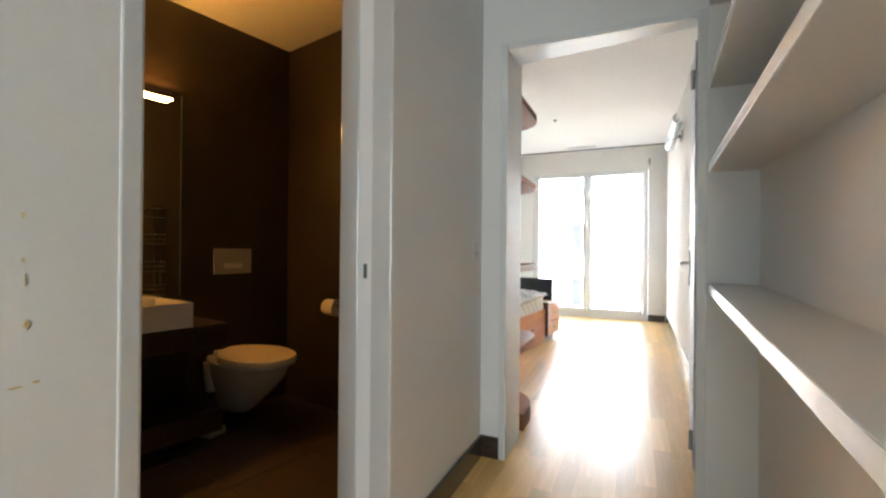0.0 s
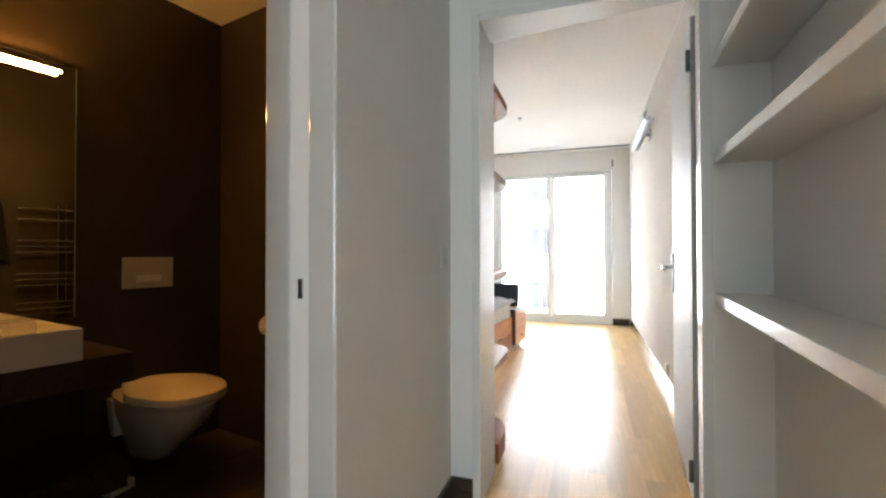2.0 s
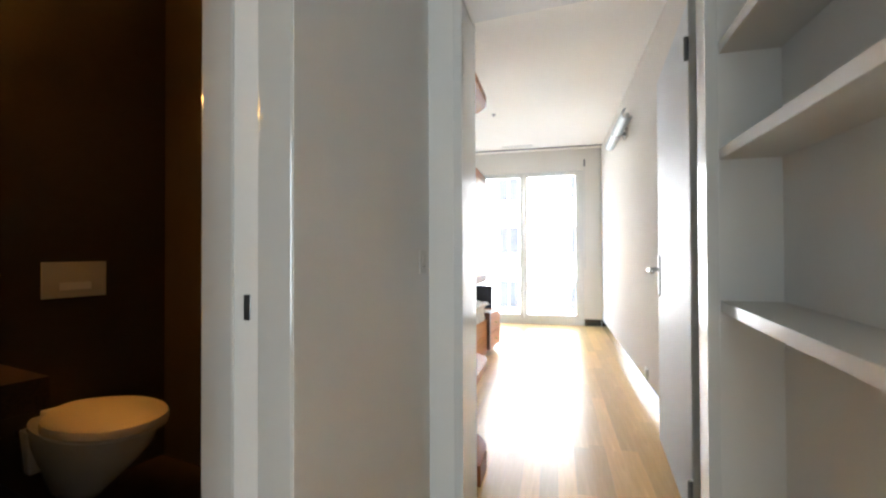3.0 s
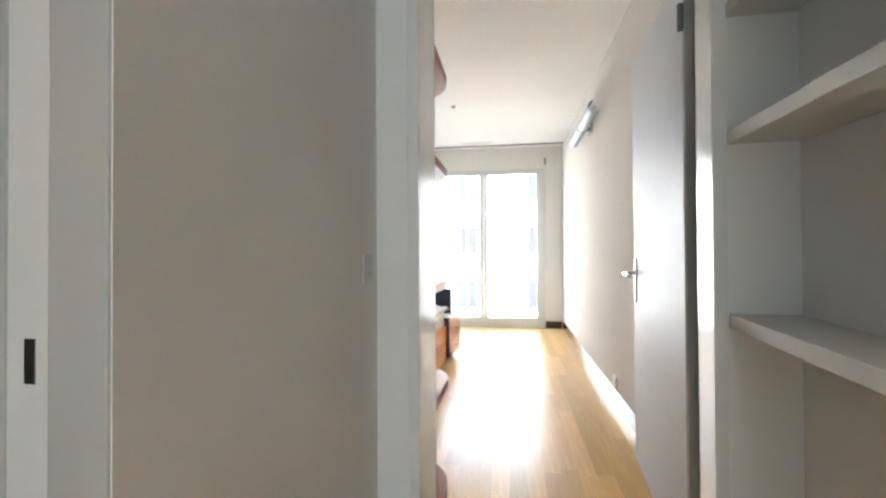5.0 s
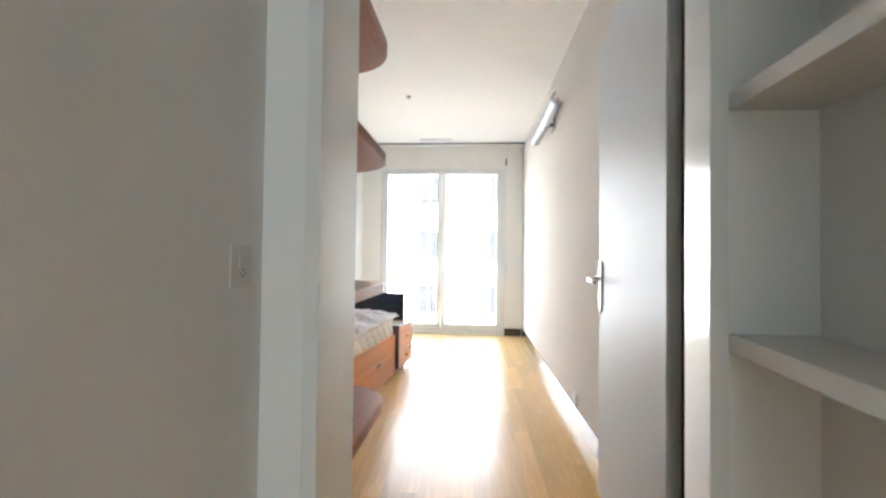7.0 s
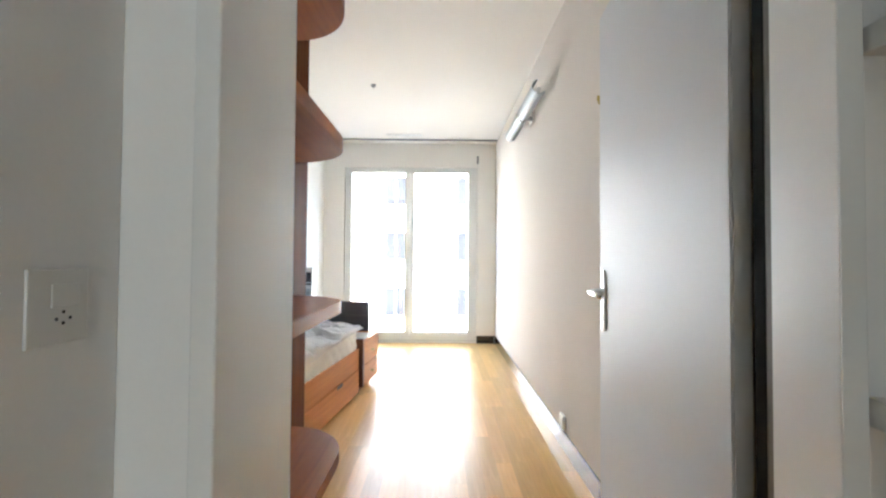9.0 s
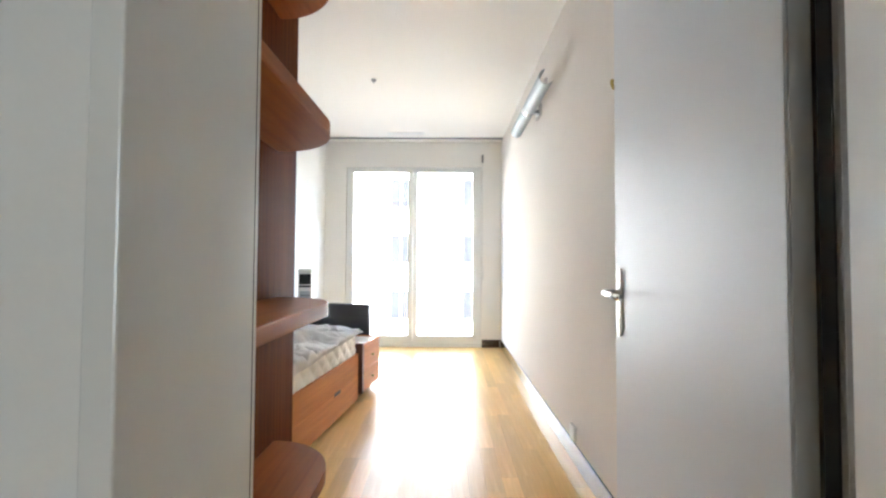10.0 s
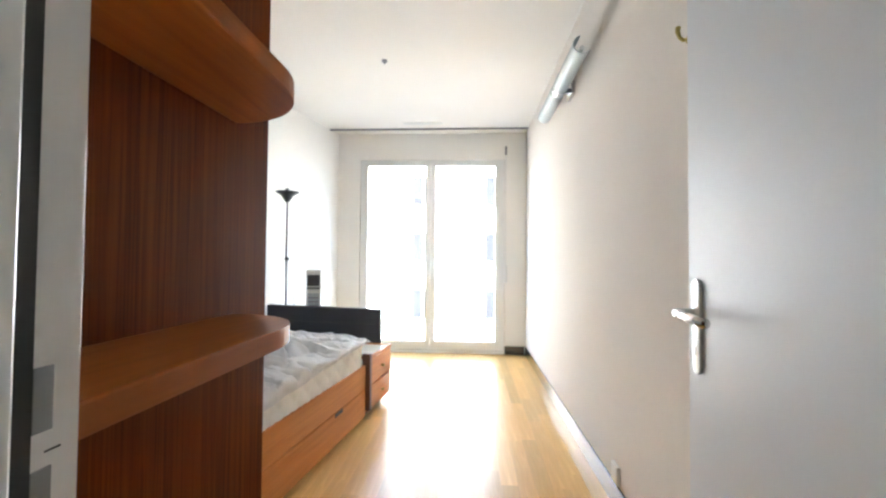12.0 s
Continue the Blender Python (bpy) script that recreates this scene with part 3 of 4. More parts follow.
def mattress():
    """A soft-edged slab whose visible side is quilted in diamonds."""
    x0, x1, y0, y1, z0, z1, r = -0.90, -0.010, -0.60, 0.965, 0.364, 0.548, 0.035
    ring = []
    for cx, cz, a0 in ((x1 - r, z0 + r, -90), (x1 - r, z1 - r, 0), (x0 + r, z1 - r, 90), (x0 + r, z0 + r, 180)):
        if a0 == 0:
            ring += [(x1, z0 + r + (z1 - z0 - 2 * r) * k / 9) for k in range(1, 9)]
        ring += [(cx + r * math.cos(radians(a0 + k * 15)), cz + r * math.sin(radians(a0 + k * 15))) for k in range(7)]
    bm = bmesh.new()
    rows, n = [], 230
    for i in range(n + 1):
        y = y0 + (y1 - y0) * i / n
        end = min(1.0, 0.92 + min(i, n - i) * 0.03)
        row = []
        for x, z in ring:
            q = abs(math.sin((y + z * 1.1) * 24)) * abs(math.sin((y - z * 1.1) * 24))
            out = 0.015 * q ** 0.7 if x > x1 - 0.012 else 0
            row.append(bm.verts.new(((x - (x0 + x1) / 2) * end + (x0 + x1) / 2 + out - (0.006 if x > x1 - 0.012 else 0), y, (z - (z0 + z1) / 2) * end + (z0 + z1) / 2)))
        rows.append(row)
    for a, b in zip(rows, rows[1:]):
        for k in range(len(ring)):
            bm.faces.new((a[k], a[(k + 1) % len(ring)], b[(k + 1) % len(ring)], b[k]))
    bm.faces.new(rows[0][::-1]), bm.faces.new(rows[-1])
    m = part("mattress", bm, MATTRESS, None, smooth=True, at=BED)
    return tagged(m, "white quilted mattress lying on the teak bed", "mattress")


mattress()


def duvet():
    """A thin, creased cover lying over the mattress, falling a little over its side."""
    bm = bmesh.new()
    nu, nv = 120, 190
    noise.seed_set(5)

    turn = 0.84

    def creases(x, y):
        c = noise.noise(Vector((x * 3 + y * 1.5, y * 5 - x * 2, 1.0))) * 0.016
        s1 = noise.noise(Vector((x * 2.0 + y * 2.4 + 3, y * 4.2 - x * 1.2, 4.0)))
        s2 = noise.noise(Vector((x * 4.0 + y * 3.0 - 7, y * 6.5 - x * 2.5, 8.0)))
        s3 = noise.noise(Vector((x * 7.0 + y * 4.0 + 2, y * 11.0 - x * 3.0, 3.0)))
        c -= 0.020 * math.exp(-(s1 * 13) ** 2) + 0.011 * math.exp(-(s2 * 13) ** 2) + 0.005 * math.exp(-(s3 * 10) ** 2)
        return c + 0.010 * math.exp(-((s1 - 0.13) * 11) ** 2) + 0.006 * math.exp(-((s2 - 0.14) * 11) ** 2)

    def top(i, j, lift=1.0):
        u, v = i / nu, j / nv
        y = -0.60 + 1.582 * v
        hem = 0.545 - 0.085 * (1 - v) ** 1.3 + 0.006 * noise.noise(Vector((0, y * 6, 2)))
        endf = max(0.0, 1 - max(0, (v - 0.93) / 0.07) ** 2) ** 0.5
        across = min(1.0, u / turn)
        x = -0.90 + 0.902 * across
        dome = 0.075 * (1 - 0.62 * across ** 5)
        z = 0.552 + lift * ((dome + 2.4 * creases(x, y) * (1 - 0.6 * across ** 6)) * (0.45 + 0.55 * endf))
        if u > turn:
            w = (u - turn) / (1 - turn)
            bulge = 0.024 * math.sin(math.pi * min(1, w * 0.75 + 0.2)) + 0.008 * noise.noise(Vector((w * 2, y * 9, 5)))
            return Vector((x + lift * bulge + 0.012, y, z + (hem - z) * w ** 1.2))
        return Vector((x + 0.012 * max(0, (across - 0.9) / 0.1), y, z))
    g = [[bm.verts.new(top(i, j)) for j in range(nv + 1)] for i in range(nu + 1)]
    lo = [[bm.verts.new(top(i, j, 0.02) - Vector((0.004, 0, 0.001))) for j in range(nv + 1)] for i in range(nu + 1)]
    for i in range(nu):
        for j in range(nv):
            bm.faces.new((g[i][j], g[i + 1][j], g[i + 1][j + 1], g[i][j + 1]))
            bm.faces.new((lo[i][j], lo[i][j + 1], lo[i + 1][j + 1], lo[i + 1][j]))
    for i in range(nu):
        bm.faces.new((lo[i][0], lo[i + 1][0], g[i + 1][0], g[i][0]))
        bm.faces.new((g[i][nv], g[i + 1][nv], lo[i + 1][nv], lo[i][nv]))
    for j in range(nv):
        bm.faces.new((g[0][j], g[0][j + 1], lo[0][j + 1], lo[0][j]))
        bm.faces.new((lo[nu][j], lo[nu][j + 1], g[nu][j + 1], g[nu][j]))
    d = part("duvet", bm, SHEET, None, smooth=True, at=BED)
    return tagged(d, "crumpled light grey cotton duvet on the mattress", "duvet")


duvet()


def bedside_chest():
    c = thing("bedside_chest", "low teak chest with two drawers at the end of the bed", "chest", BED)
    part("body", boxes((-0.90, -0.004, 1.045, 1.53, 0.05, 0.415)), TEAKBED, c)
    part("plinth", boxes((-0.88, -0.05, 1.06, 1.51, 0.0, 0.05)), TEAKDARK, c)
    part("top", boxes((-0.885, 0.002, 1.062, 1.513, 0.416, 0.428), bevel=0.002), CREAMTOP, c, "cream laminate top")
    part("top_rim", boxes((0.0025, 0.018, 1.045, 1.53, 0.416, 0.436), (-0.90, -0.8855, 1.045, 1.53, 0.416, 0.436), (-0.885, 0.002, 1.5135, 1.53, 0.416, 0.436), (-0.885, 0.002, 1.045, 1.0615, 0.416, 0.436)), TEAKBED, c)
    for z0, z1 in ((0.06, 0.225), (0.231, 0.412)):
        f = part("drawer_front", boxes((-0.0035, 0.016, 1.05, 1.525, z0, z1), bevel=0.003), TEAKBED, c)
        bm = lathe([(0.006, 0.0), (0.006, 0.012), (0.011, 0.016), (0.011, 0.022), (0.004, 0.025)], sides=14)
        bmesh.ops.transform(bm, matrix=pose(0.0162, 1.29, (z0 + z1) / 2, 0, 90, 0), verts=bm.verts)
        part("knob", bm, BRASS, f, "small round brass knob", smooth=True)
    return c


bedside_chest()


def headboard():
    h = thing("headboard", "dark blue-black leather bed end board standing behind the chest", "headboard", pose(-1.06, 5.70, 0, 0, 0, -12))
    part("panel", boxes((-1.12, 0, 0, 0.06, 0.02, 0.70), bevel=0.012, segs=3), LEATHER, h)
    part("seam", boxes((-1.11, -0.01, -0.003, 0.0, 0.562, 0.568)), BLACK, h)
    return h


headboard()

# ---- bathroom ----
def oval(cx, cy, rx, ry, n=32, blunt=2.4):
    pts = []
    for k in range(n):
        a = 2 * math.pi * k / n
        c, s = math.cos(a), math.sin(a)
        pts.append((cx + rx * math.copysign(abs(c) ** (2 / blunt), c), cy + ry * math.copysign(abs(s) ** (2 / blunt), s)))
    return pts


def skin(rings):
    bm = bmesh.new()
    vs = [[bm.verts.new(p) for p in r] for r in rings]
    n = len(vs[0])
    for a, b in zip(vs, vs[1:]):
        for k in range(n):
            bm.faces.new((a[k], a[(k + 1) % n], b[(k + 1) % n], b[k]))
    bm.faces.new(vs[0][::-1]), bm.faces.new(vs[-1])
    return bm


def seat_line(g, z):
    """The outline of seat and lid: a round front that narrows to a blunt back."""
    pts = []
    for x, y in oval(0, 0, 1, 1, 44, 2.15):
        narrow = 1 - 0.34 * max(0, -x) ** 1.6
        pts.append((0.350 + x * (0.295 if x > 0 else 0.262) * g, y * 0.198 * g * narrow, z))
    return pts


def toilet():
    t = thing("toilet", "white wall-hung ceramic toilet with its lid closed", "toilet", BATH @ pose(0, -0.045, 0))
    rings = []
    for z, back, front, half in ((0.060, 0.0, 0.25, 0.052), (0.070, 0.0, 0.285, 0.070), (0.11, 0.0, 0.33, 0.086), (0.17, 0.0, 0.405, 0.112), (0.24, 0.0, 0.485, 0.144), (0.31, 0.0, 0.555, 0.170), (0.36, 0.0, 0.582, 0.179), (0.385, 0.0, 0.590, 0.179), (0.390, 0.0, 0.588, 0.178)):
        ring = []
        for x, y in oval(0, 0, 1, 1, 36, 2.3):
            ring.append((max(0.003, (back + front) / 2 + x * (front - back) / 2 if x > 0 else (back + front) / 2 + x * (front - back) / 2 * 1.12), y * half * (1.0 if x > 0 else 1.0), z))
        rings.append(ring)
    part("bowl", skin(rings), CERAMIC, t, smooth=True)
    lid = []
    for z, g in ((0.406, 0.975), (0.410, 1.0), (0.430, 1.0), (0.440, 0.985), (0.447, 0.92)):
        lid.append(seat_line(g, z))
    part("seat", skin([seat_line(g, z) for z, g in ((0.3905, 0.94), (0.396, 0.975), (0.403, 0.96))]), PLASTIC, t, smooth=True)
    part("lid", skin(lid), LAMPLIT_LID, t, "closed white plastic lid with warm lamp light in its colour", smooth=True)
    part("hinge_block", boxes((0.045, 0.105, -0.09, 0.09, 0.393, 0.425), bevel=0.006), PLASTIC, t)
    return t


toilet()


def flush_plate():
    f = thing("flush_plate", "pale rectangular dual flush plate on the dark tiles", "flush plate", BATH)
    part("plate", boxes((0.0005, 0.012, -0.118, 0.131, 0.895, 1.058), bevel=0.003), PLATE, f)
    part("button", boxes((0.0125, 0.0155, -0.055, 0.068, 0.93, 0.965), bevel=0.001), PLASTIC, f)
    return f


flush_plate()


def vanity():
    c = thing("vanity_counter", "dark wooden wall-mounted vanity counter with a lower shelf", "counter", BATH)
    part("worktop", boxes((0.0, 0.50, -1.70, -0.281, 0.552, 0.664), bevel=0.003), COUNTER, c)
    part("lower_shelf", boxes((0.0, 0.45, -1.70, -0.281, 0.085, 0.20), bevel=0.003), COUNTER, c)
    # black sheet added for the deep shade between worktop and lower shelf
    part("recess_shade", boxes((0.0, 0.02, -1.70, -0.281, 0.202, 0.550)), BLACK, c, "black sheet for the shade in the recess")
    return c


vanity()


def basin():
    b = thing("wash_basin", "white rectangular ceramic basin standing on the counter", "basin", BATH)
    x0, x1, y0, y1, z0, z1 = 0.022, 0.50, -1.22, -0.462, 0.665, 0.788
    bm = boxes((x0, x1, y0, y0 + 0.02, z0, z1), (x0, x1, y1 - 0.02, y1, z0, z1), (x1 - 0.02, x1, y0 + 0.02, y1 - 0.02, z0, z1), (x0, x0 + 0.09, y0 + 0.02, y1 - 0.02, z0, z1), (x0 + 0.09, x1 - 0.02, y0 + 0.02, y1 - 0.02, z0, z0 + 0.03))
    part("bowl", bm, CERAMIC, b)
    part("faucet", tube([(0.065, -0.90, z1), (0.065, -0.90, z1 + 0.13), (0.08, -0.90, z1 + 0.15), (0.2, -0.90, z1 + 0.13)], 0.014), CHROME, b, "chrome mixer tap", smooth=True)
    part("drain", boxes((0.26, 0.30, -0.92, -0.88, z0 + 0.0305, z0 + 0.034)), CHROME, b)
    return b


basin()


def mirror():
    m = thing("mirror", "large frameless wall mirror above the basin", "mirror", BATH)
    part("mirror_glass", boxes((0.012, 0.018, -1.62, -0.322, 0.78, 1.955)), MIRROR, m)
    part("mirror_edge", boxes((0.012, 0.0185, -0.3215, -0.318, 0.78, 1.955)), GREEN, m, "greenish polished glass edge")
    return m


mirror()


def mirror_lamp():
    l = thing("mirror_lamp", "long warm glowing strip lamp on top of the mirror", "lamp", BATH)
    part("bracket", boxes((0.0005, 0.017, -1.60, -0.37, 1.9555, 1.960)), DARKSTEEL, l)
    part("light_tube", boxes((0.040, 0.054, -1.58, -0.384, 1.905, 1.916), bevel=0.003), TUBE, l, "glowing warm white tube")
    return l


mirror_lamp()

# ---- bedroom ceiling and wall fittings ----
def trough(x, z, y0, y1, radius, thick=0.004):
    """A half-round shade along y, open upwards to the wall, with closed thickness."""
    bm = bmesh.new()
    rows = []
    for y in (y0, y1):
        outer = [(radius * math.cos(a), radius * math.sin(a)) for a in [radians(105 + 215 * k / 20) for k in range(21)]]
        inner = [(c * (radius - thick) / radius, d * (radius - thick) / radius) for c, d in reversed(outer)]
        rows.append([bm.verts.new((x + c, y, z + d)) for c, d in outer + inner])
    n = len(rows[0])
    for k in range(n):
        bm.faces.new((rows[0][k], rows[0][(k + 1) % n], rows[1][(k + 1) % n], rows[1][k]))
    for k in range(20):
        for r in rows:
            bm.faces.new((r[k], r[k + 1], r[n - 2 - k], r[n - 1 - k]))
    return bm


def wall_lamp():
    l = thing("wall_lamp", "long grey half-round wall uplight on a chrome bracket", "lamp")
    y0, y1, mid, x, z = 4.35, 5.53, 4.955, 0.286, 2.27
    part("shade", trough(x, z, y0, mid - 0.045, 0.050), FROST, l, smooth=True)
    part("shade", trough(x, z, mid + 0.045, y1, 0.050), FROST, l, smooth=True)
    part("collar", trough(x, z, mid - 0.044, mid - 0.022, 0.046), CHROME, l, "chrome centre collar", smooth=True)
    part("collar", trough(x, z, mid - 0.020, mid + 0.020, 0.048), GREYPL, l, "dark centre clamp", smooth=True)
    part("collar", trough(x, z, mid + 0.022, mid + 0.044, 0.046), CHROME, l, "chrome centre collar", smooth=True)
    part("fluorescent_tube", tube([(x + 0.004, y0 + 0.03, z - 0.004), (x + 0.004, y1 - 0.03, z - 0.004)], 0.013), PLASTIC, l, "unlit white tube", smooth=True)
    part("bracket", boxes((x + 0.03, RIGHT_X - 0.001, mid - 0.05, mid - 0.01, z - 0.045, z - 0.015), bevel=0.004), GREYPL, l, "dark grey bracket arm")
    part("wall_plate", boxes((RIGHT_X - 0.026, RIGHT_X - 0.001, mid - 0.10, mid + 0.04, z - 0.075, z + 0.02), bevel=0.006), CHROME, l)
    return l


wall_lamp()
rail = part("curtain_rail", boxes((-1.97, RIGHT_X - 0.004, 7.09, 7.115, CEILING - 0.016, CEILING - 0.0005)), GREYPL)
tagged(rail, "slim grey curtain rail under the ceiling before the window", "curtain rail")

# ---- floor boards ----
def parquet():
    """Strips run towards the window; the nearest are pieces of their own, the rest one mesh."""
    rng = random.Random(3)
    wdt = 0.085
    floor_ob = bpy.data.objects["floor"]
    meshes = {}
    rest = bmesh.new()
    count = 0
    x = -3.2
    col = 0
    while x < 0.60:
        y = -2.8 - rng.random() * 0.9
        while y < FAR_Y:
            ln = rng.choice((0.5, 0.7, 0.9))
            y1 = min(y + ln, FAR_Y + 0.012)
            near = -0.82 < x + wdt / 2 < 0.42 and 1.3 < y1 < 2.6
            near = near or (-1.15 < x < 0.42 and y > 2.0)
            if near and count < 290 and y1 - y > ln - 1e-6:
                if ln not in meshes:
                    bm = boxes((0.0002, wdt - 0.0002, 0.0002, ln - 0.0002, -0.012, 0.0))
                    me = bpy.data.meshes.new("plank")
                    bm.to_mesh(me)
                    bm.free()
                    me.materials.append(PLANK)
                    meshes[ln] = me
                ob = new("plank", meshes[ln])
                ob.matrix_basis = pose(x, y, 0)
                ob.parent = floor_ob
                count += 1
            else:
                cx, cy = x + wdt / 2, (y + y1) / 2
                if cx > -1.02 or cy > 2.25:
                    prism([(x + 0.0002, y + 0.0002), (x + wdt - 0.0002, y + 0.0002), (x + wdt - 0.0002, y1 - 0.0002), (x + 0.0002, y1 - 0.0002)], -0.012, 0.0, rest)
            y = y1
        x += wdt
    ob = part("parquet", rest, PLANK, floor_ob)
    tagged(ob, kind="stuff")


parquet()
tf = prism([bath(BATH_U, -0.05), bath(BATH_END, -0.05), bath_side(-0.90, BATH_END), bath_side(-0.90, BATH_U)], -0.011, 0.001)
bath_floor = setting("floor_bath", tf, GROUT, "dark brown tiled bathroom floor", "floor")

# ---- bathroom: small things ----
def floor_tiles():
    """Square dark tiles with recessed joints, laid along the bathroom's own axes."""
    me = {}
    step = 0.45
    for i in range(5):
        for j in range(6):
            v0, u0 = 0.0 + i * step, BATH_U - 0.02 - (j + 1) * step
            v1, u1 = v0 + step, u0 + step
            far = max(bath(u0, v1)[0], bath(u1, v1)[0])
            if far > -0.93 or u0 < BATH_END - 0.05:
                continue
            if "t" not in me:
                bm = boxes((0.0015, step - 0.0015, 0.0015, step - 0.0015, 0, 0.004))
                m = bpy.data.meshes.new("tile")
                bm.to_mesh(m)
                bm.free()
                m.materials.append(TILEFLOOR)
                me["t"] = m
            ob = new("tile", me["t"])
            ob.matrix_basis = BATH @ pose(v0, u0, 0.001)
            ob.parent = bath_floor


floor_tiles()


def paper_roll():
    r = thing("toilet_roll", "white toilet paper roll on a chrome holder", "toilet roll", BATH @ pose(0.585, BATH_U - 0.012, 0.70))
    part("holder", tube([(0.06, -0.001, 0.0), (0.06, -0.06, 0.0), (0.05, -0.068, 0.0), (-0.06, -0.068, 0.0)], 0.006), CHROME, r, smooth=True)
    bm = bmesh.new()
    bmesh.ops.create_cone(bm, cap_ends=True, segments=28, radius1=0.052, radius2=0.052, depth=0.10, matrix=pose(-0.005, -0.068, -0.012, 0, 90, 0))
    part("roll", bm, PAPER, r, smooth=True)
    return r


paper_roll()


def brush():
    b = thing("toilet_brush", "white wall-mounted toilet brush beside the toilet", "toilet brush", BATH @ pose(0.12, -0.185, 0.0))
    rings = [[(x * half, y * half * 0.8, z) for x, y in oval(0, 0, 1, 1, 24, 5)] for z, half in ((0.20, 0.024), (0.205, 0.027), (0.372, 0.042), (0.376, 0.041), (0.376, 0.034), (0.34, 0.031))]
    part("cup", skin(rings), PLASTIC, b, smooth=True)
    part("grip", boxes((-0.010, 0.022, -0.009, 0.009, 0.341, 0.378), bevel=0.003), GREYPL, b, "dark brush grip in the cup")
    part("bracket", boxes((-0.119, -0.035, -0.012, 0.012, 0.33, 0.35)), CHROME, b)
    return b


brush()


def scale():
    s = thing("bathroom_scale", "small flat white box lying on the bathroom floor", "scale", BATH @ pose(0.300, -0.250, 0.005, 0, 0, 14))
    part("body", boxes((-0.07, 0.03, -0.055, 0.055, 0.0, 0.045), bevel=0.008, segs=3), PLASTIC, s)
    part("foot_pad", boxes((-0.055, 0.015, -0.042, 0.042, 0.0452, 0.0465)), GREYPL, s)
    return s


scale()


def bottle(x, y, radius, tall, body, label):
    b = thing("soap_bottle", label, "bottle", BATH @ pose(x, y, 0.789), group="bottles on the basin")
    part("body", lathe([(radius * 0.9, 0), (radius, 0.006), (radius, tall * 0.62), (radius * 0.85, tall * 0.70), (radius * 0.4, tall * 0.76), (radius * 0.38, tall * 0.80)]), body, b, smooth=True)
    part("pump", tube([(0, 0, tall * 0.80), (0, 0, tall), (0.012, 0, tall * 1.01), (0.045, 0.01, tall * 0.99)], [0.007, 0.006, 0.006, 0.004]), PLASTIC, b, "white pump head", smooth=True)
    return b


bottle(0.062, -0.640, 0.026, 0.20, SOAP, "amber pump soap bottle on the basin rim")
bottle(0.064, -0.760, 0.026, 0.13, BLUEPL, "dark blue pump bottle on the basin rim")


def towel_radiator():
    r = thing("towel_radiator", "dark chrome ladder towel radiator on the tiled wall", "radiator")
    x = BATH_IN - 0.07
    for y in (1.735, 1.780):
        part("post", tube([(x, y, 0.60), (x, y, 1.425)], 0.012), DARKCHROME, r, smooth=True)
    for z in (0.66, 0.70, 0.74, 0.86, 0.90, 0.94, 1.09, 1.13, 1.17, 1.315, 1.39):
        part("rung", tube([(x - 0.014, 1.52, z), (x - 0.014, 1.81, z)], 0.009, sides=14), DARKCHROME, r, smooth=True)
    for z in (0.68, 1.36):
        part("wall_mount", tube([(x, 1.757, z), (BATH_IN - 0.012, 1.757, z)], 0.010, sides=10), DARKCHROME, r, smooth=True)
    return r


towel_radiator()


def hanging_towel():
    """A towel gathered on a wall hook: folds that open downwards."""
    x, y = BATH_IN - 0.012, 1.40
    h = thing("towel_hook", "small chrome towel hook on the dark tiles", "hook")
    part("rose", tube([(x - 0.0005, y, 1.49), (x - 0.006, y, 1.49)], 0.012, sides=16), DARKCHROME, h, smooth=True)
    part("peg", tube([(x - 0.006, y, 1.49), (x - 0.028, y, 1.487), (x - 0.040, y, 1.497)], 0.005, sides=10), CHROME, h, smooth=True)
    rings = []
    for z, wide, deep in ((1.03, 0.076, 0.026), (1.04, 0.080, 0.029), (1.12, 0.078, 0.029), (1.22, 0.072, 0.028), (1.32, 0.062, 0.026), (1.40, 0.048, 0.023), (1.455, 0.030, 0.018), (1.483, 0.012, 0.010), (1.486, 0.006, 0.006)):
        ring = []
        for k in range(48):
            a = 2 * math.pi * k / 48
            q = 1 + 0.16 * math.sin(7 * a + z * 3) * min(1, (1.5 - z) * 5)
            ring.append((x - 0.037 + deep * q * math.cos(a), y + 0.01 * math.sin(z * 9) + wide * q * math.sin(a), z + 0.012 * math.sin(3 * a) * (z < 1.05)))
        rings.append(ring)
    t = part("hand_towel", skin(rings), TOWEL, None, smooth=True)
    return tagged(t, "dark charcoal cotton towel hanging from a wall hook", "towel")


hanging_towel()


# ---- hall: switch plate and old spots on the wall ----
def wall_switch():
    s = thing("wall_switch", "white switch and three-pin socket plate on the hall wall", "switch")
    x, y0, y1, z0, z1 = HALL_X, 1.928, 2.006, 1.016, 1.100
    plate = part("plate", boxes((x + 0.0005, x + 0.0045, y0, y1, z0, z1), bevel=0.0015), SHELF, s)
    part("rocker", boxes((x + 0.0047, x + 0.0068, y0 + 0.027, y1 - 0.014, 1.057, 1.083), bevel=0.001), SHELF, s)
    for dy, dz in ((0.0, 0.0075), (-0.009, 0.0), (0.009, 0.0), (0.0, -0.005)):
        part("pin_hole", tube([(x + 0.0044, 1.972 + dy, 1.044 + dz), (x + 0.0050, 1.972 + dy, 1.044 + dz)], 0.0022, sides=10), BLACK, plate, "small black pin hole")
    return s


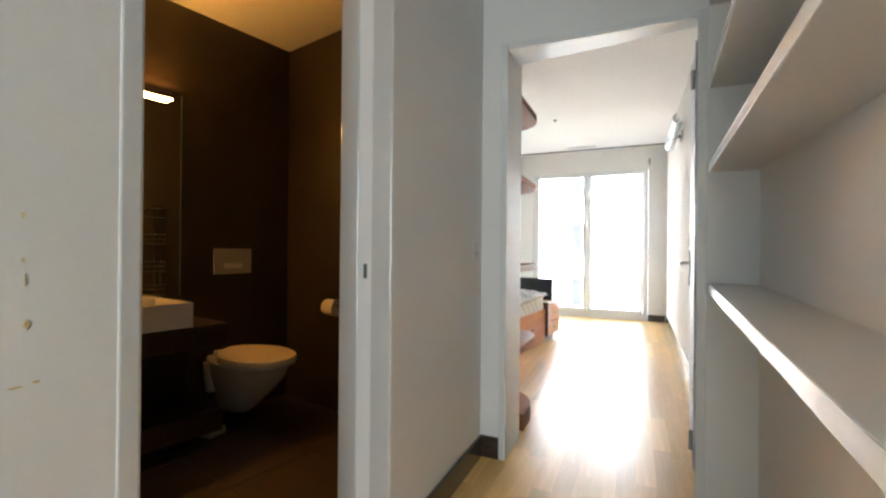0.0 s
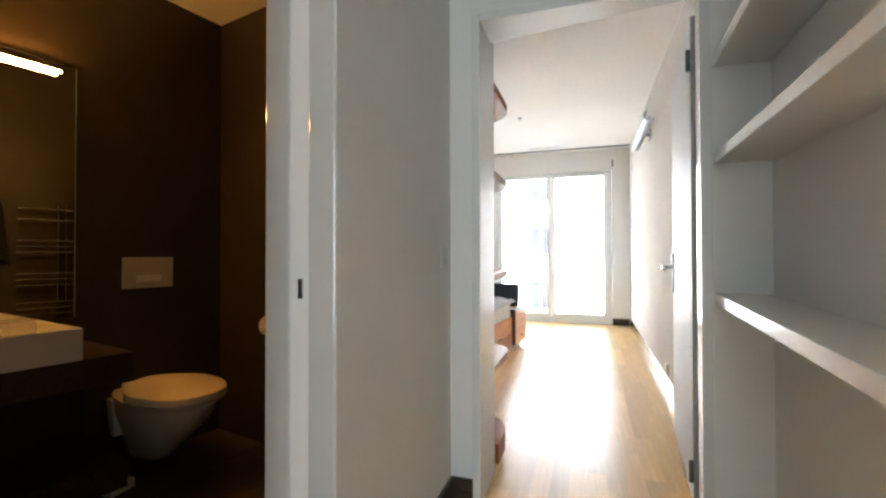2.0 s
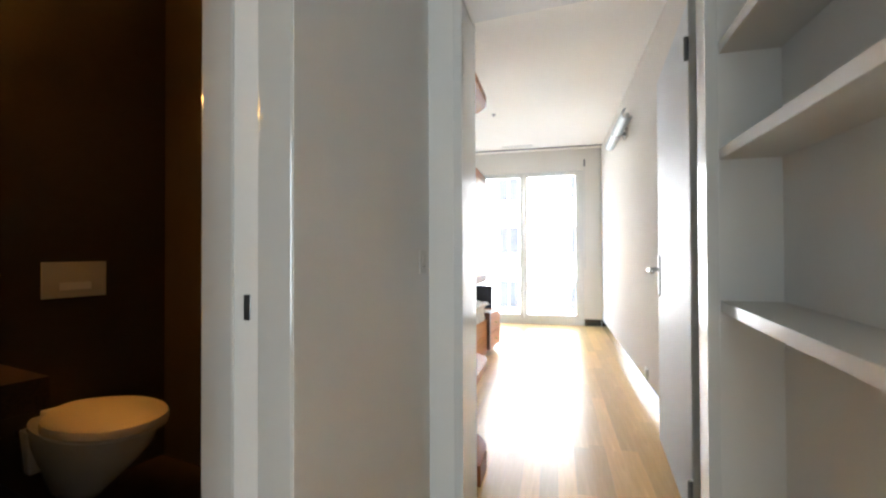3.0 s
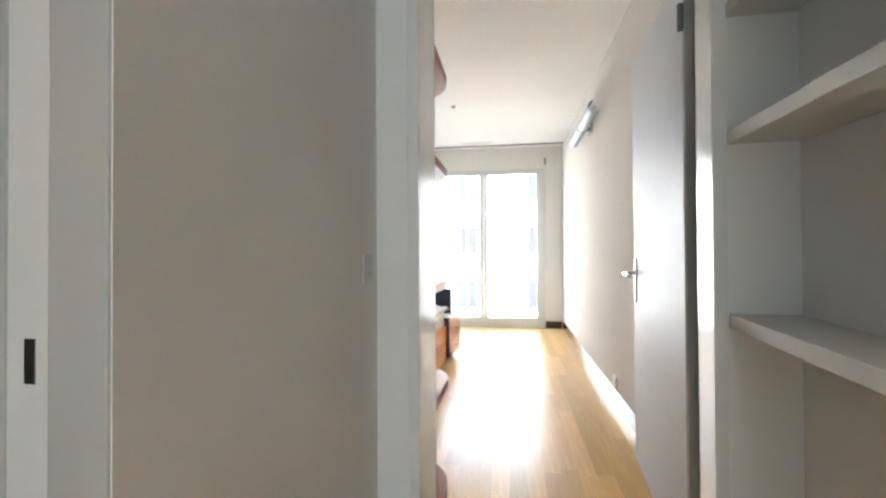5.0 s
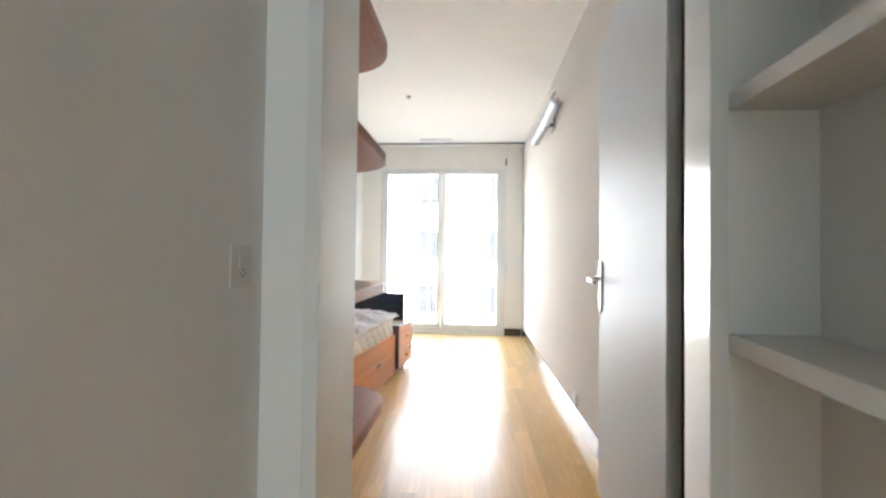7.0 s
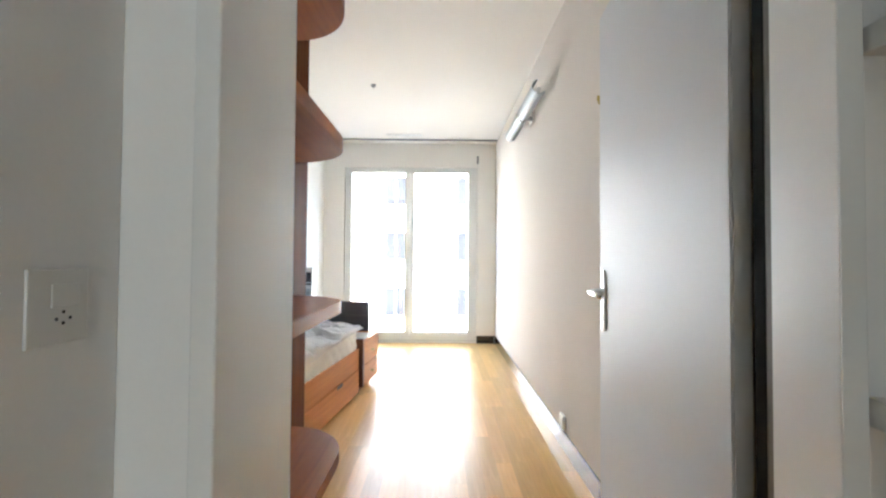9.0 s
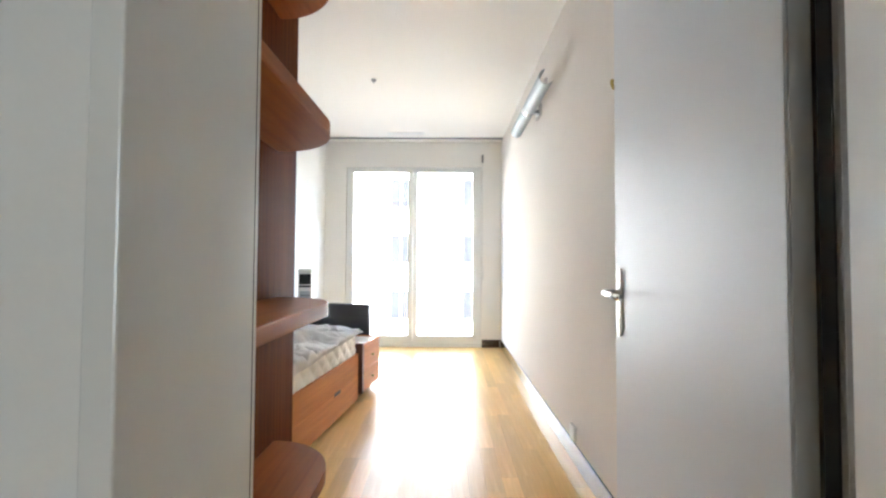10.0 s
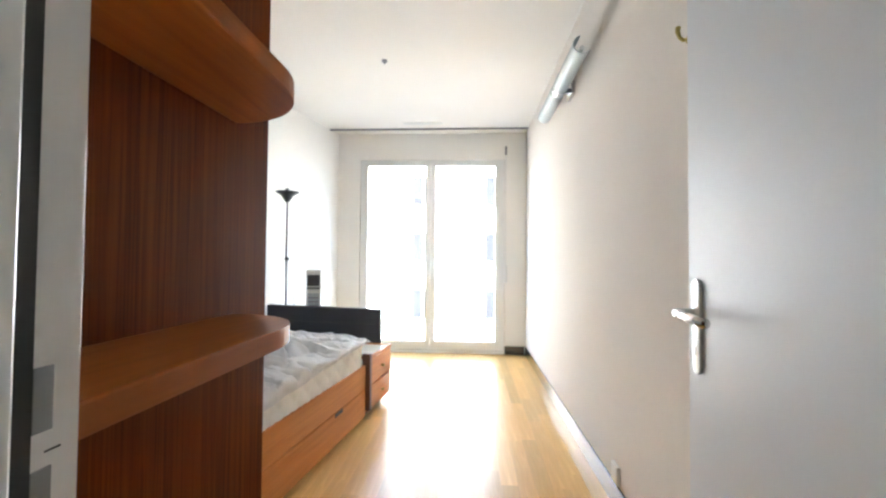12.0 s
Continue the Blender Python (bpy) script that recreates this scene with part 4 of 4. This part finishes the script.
wall_switch()
rng_s = random.Random(8)
for y, z, h, w in ((0.206, 1.100, 0.010, 0.004), (0.207, 1.041, 0.008, 0.003), (0.209, 1.015, 0.016, 0.002), (0.211, 0.956, 0.011, 0.006), (0.200, 0.876, 0.003, 0.018), (0.222, 0.879, 0.004, 0.010)):
    pts = []
    for k in range(12):
        a = 2 * math.pi * k / 12
        q = 0.7 + 0.5 * rng_s.random()
        pts.append((y + w * 0.5 * q * math.cos(a), z + h * 0.5 * q * math.sin(a)))
    bm = bmesh.new()
    lo = [bm.verts.new((HALL_X + 0.0002, a, b)) for a, b in pts]
    hi = [bm.verts.new((HALL_X + 0.0012, a, b)) for a, b in pts]
    bm.faces.new(hi)
    for k in range(12):
        bm.faces.new((lo[k], lo[(k + 1) % 12], hi[(k + 1) % 12], hi[k]))
    part("filler_spot", bm, YELLOWED, wall_hall, "yellowed patch of old filler")


# ---- bedroom: small things ----
def wall_socket():
    s = thing("wall_socket", "small white wall socket above the baseboard", "socket")
    part("plate", boxes((RIGHT_X - 0.018, RIGHT_X - 0.0005, 4.03, 4.11, 0.122, 0.205), bevel=0.004), PLASTIC, s)
    part("face", boxes((RIGHT_X - 0.0205, RIGHT_X - 0.0182, 4.045, 4.095, 0.138, 0.189), bevel=0.001), PLASTIC, s)
    return s


wall_socket()


def coat_hook():
    h = thing("coat_hook", "small curved aged brass hook on the bedroom wall", "hook")
    x, y, z = RIGHT_X, 3.405, 1.825
    part("stem", tube([(x - 0.001, y, z - 0.015), (x - 0.02, y, z - 0.018), (x - 0.030, y, z - 0.010), (x - 0.036, y, z + 0.008), (x - 0.034, y, z + 0.022)], [0.006, 0.006, 0.006, 0.007, 0.008]), BRASS, h, smooth=True)
    part("rosette", tube([(x - 0.0005, y, z - 0.015), (x - 0.005, y, z - 0.015)], 0.014, sides=16), BRASS, h, smooth=True)
    return h


coat_hook()


def ceiling_fittings():
    d = thing("ceiling_hook", "tiny dark ceiling hook in the plaster", "hook")
    part("base", tube([(-0.975, 5.345, CEILING - 0.0005), (-0.975, 5.345, CEILING - 0.012)], 0.022, sides=16), GREYPL, d, smooth=True)
    part("pin", tube([(-0.975, 5.345, CEILING - 0.012), (-0.975, 5.345, CEILING - 0.03)], 0.006, sides=8), GREYPL, d, smooth=True)
    v = thing("ceiling_vent", "slim white slot vent flush with the ceiling", "vent")
    part("frame", boxes((-1.06, -0.61, 6.87, 6.95, CEILING - 0.006, CEILING - 0.0005)), PVC, v)
    for k in range(3):
        part("slat", boxes((-1.045, -0.625, 6.882 + k * 0.022, 6.892 + k * 0.022, CEILING - 0.010, CEILING - 0.0062)), PVC, v)


ceiling_fittings()


def floor_lamp():
    l = thing("floor_lamp", "slim black torchiere floor lamp beside the bed", "floor lamp", pose(-2.01, 6.0, 0))
    part("base", lathe([(0.12, 0.0), (0.12, 0.012), (0.10, 0.022), (0.02, 0.03)]), BLACK, l, smooth=True)
    part("pole", tube([(0, 0, 0.03), (0.004, 0, 0.7), (0.0, 0, 1.2), (0.002, 0, 1.66)], 0.0085), BLACK, l, smooth=True)
    part("switch_box", boxes((-0.012, 0.026, -0.012, 0.012, 1.105, 1.135), bevel=0.003), BLACK, l)
    part("cord", tube([(0.015, 0, 1.105), (0.03, 0.0, 1.0), (0.075, 0.01, 0.75), (0.11, 0.02, 0.4), (0.10, 0.03, 0.03), (0.09, 0.03, 0.004)], 0.0028, sides=6), GREYPL, l, "thin grey cord", smooth=True)
    part("shade", lathe([(0.018, 1.65), (0.030, 1.67), (0.055, 1.71), (0.105, 1.742), (0.107, 1.747), (0.095, 1.744), (0.02, 1.70)]), BLACK, l, "black bowl shade", smooth=True)
    part("bulb", lathe([(0.010, 1.70), (0.022, 1.74), (0.016, 1.775), (0.004, 1.785)]), GREYPL, l, smooth=True)
    return l


floor_lamp()


def tower_fan():
    f = thing("tower_fan", "white and grey tower fan standing behind the bed", "fan", pose(-1.84, 6.30, 0, 0, 0, 10))
    part("foot", lathe([(0.13, 0.0), (0.13, 0.015), (0.05, 0.03), (0.04, 0.06)]), PLASTIC, f, smooth=True)
    part("body", boxes((-0.075, 0.075, -0.08, 0.08, 0.06, 1.02), bevel=0.02, segs=3), PLASTIC, f)
    part("display", boxes((-0.058, 0.060, -0.0875, -0.0805, 0.825, 0.965), bevel=0.003), BLACK, f, "black control window")
    part("band", boxes((-0.060, 0.085, -0.0915, -0.088, 0.846, 0.856), bevel=0.001), PLASTIC, f, "thin white band across the control window")
    grille = part("grille", boxes((-0.052, 0.056, -0.083, -0.0805, 0.26, 0.785)), FROST, f, "grey air grille")
    for k in range(13):
        part("slat", boxes((-0.048, 0.052, -0.0855, -0.0832, 0.28 + k * 0.038, 0.292 + k * 0.038)), GREYPL, grille)
    return f


tower_fan()
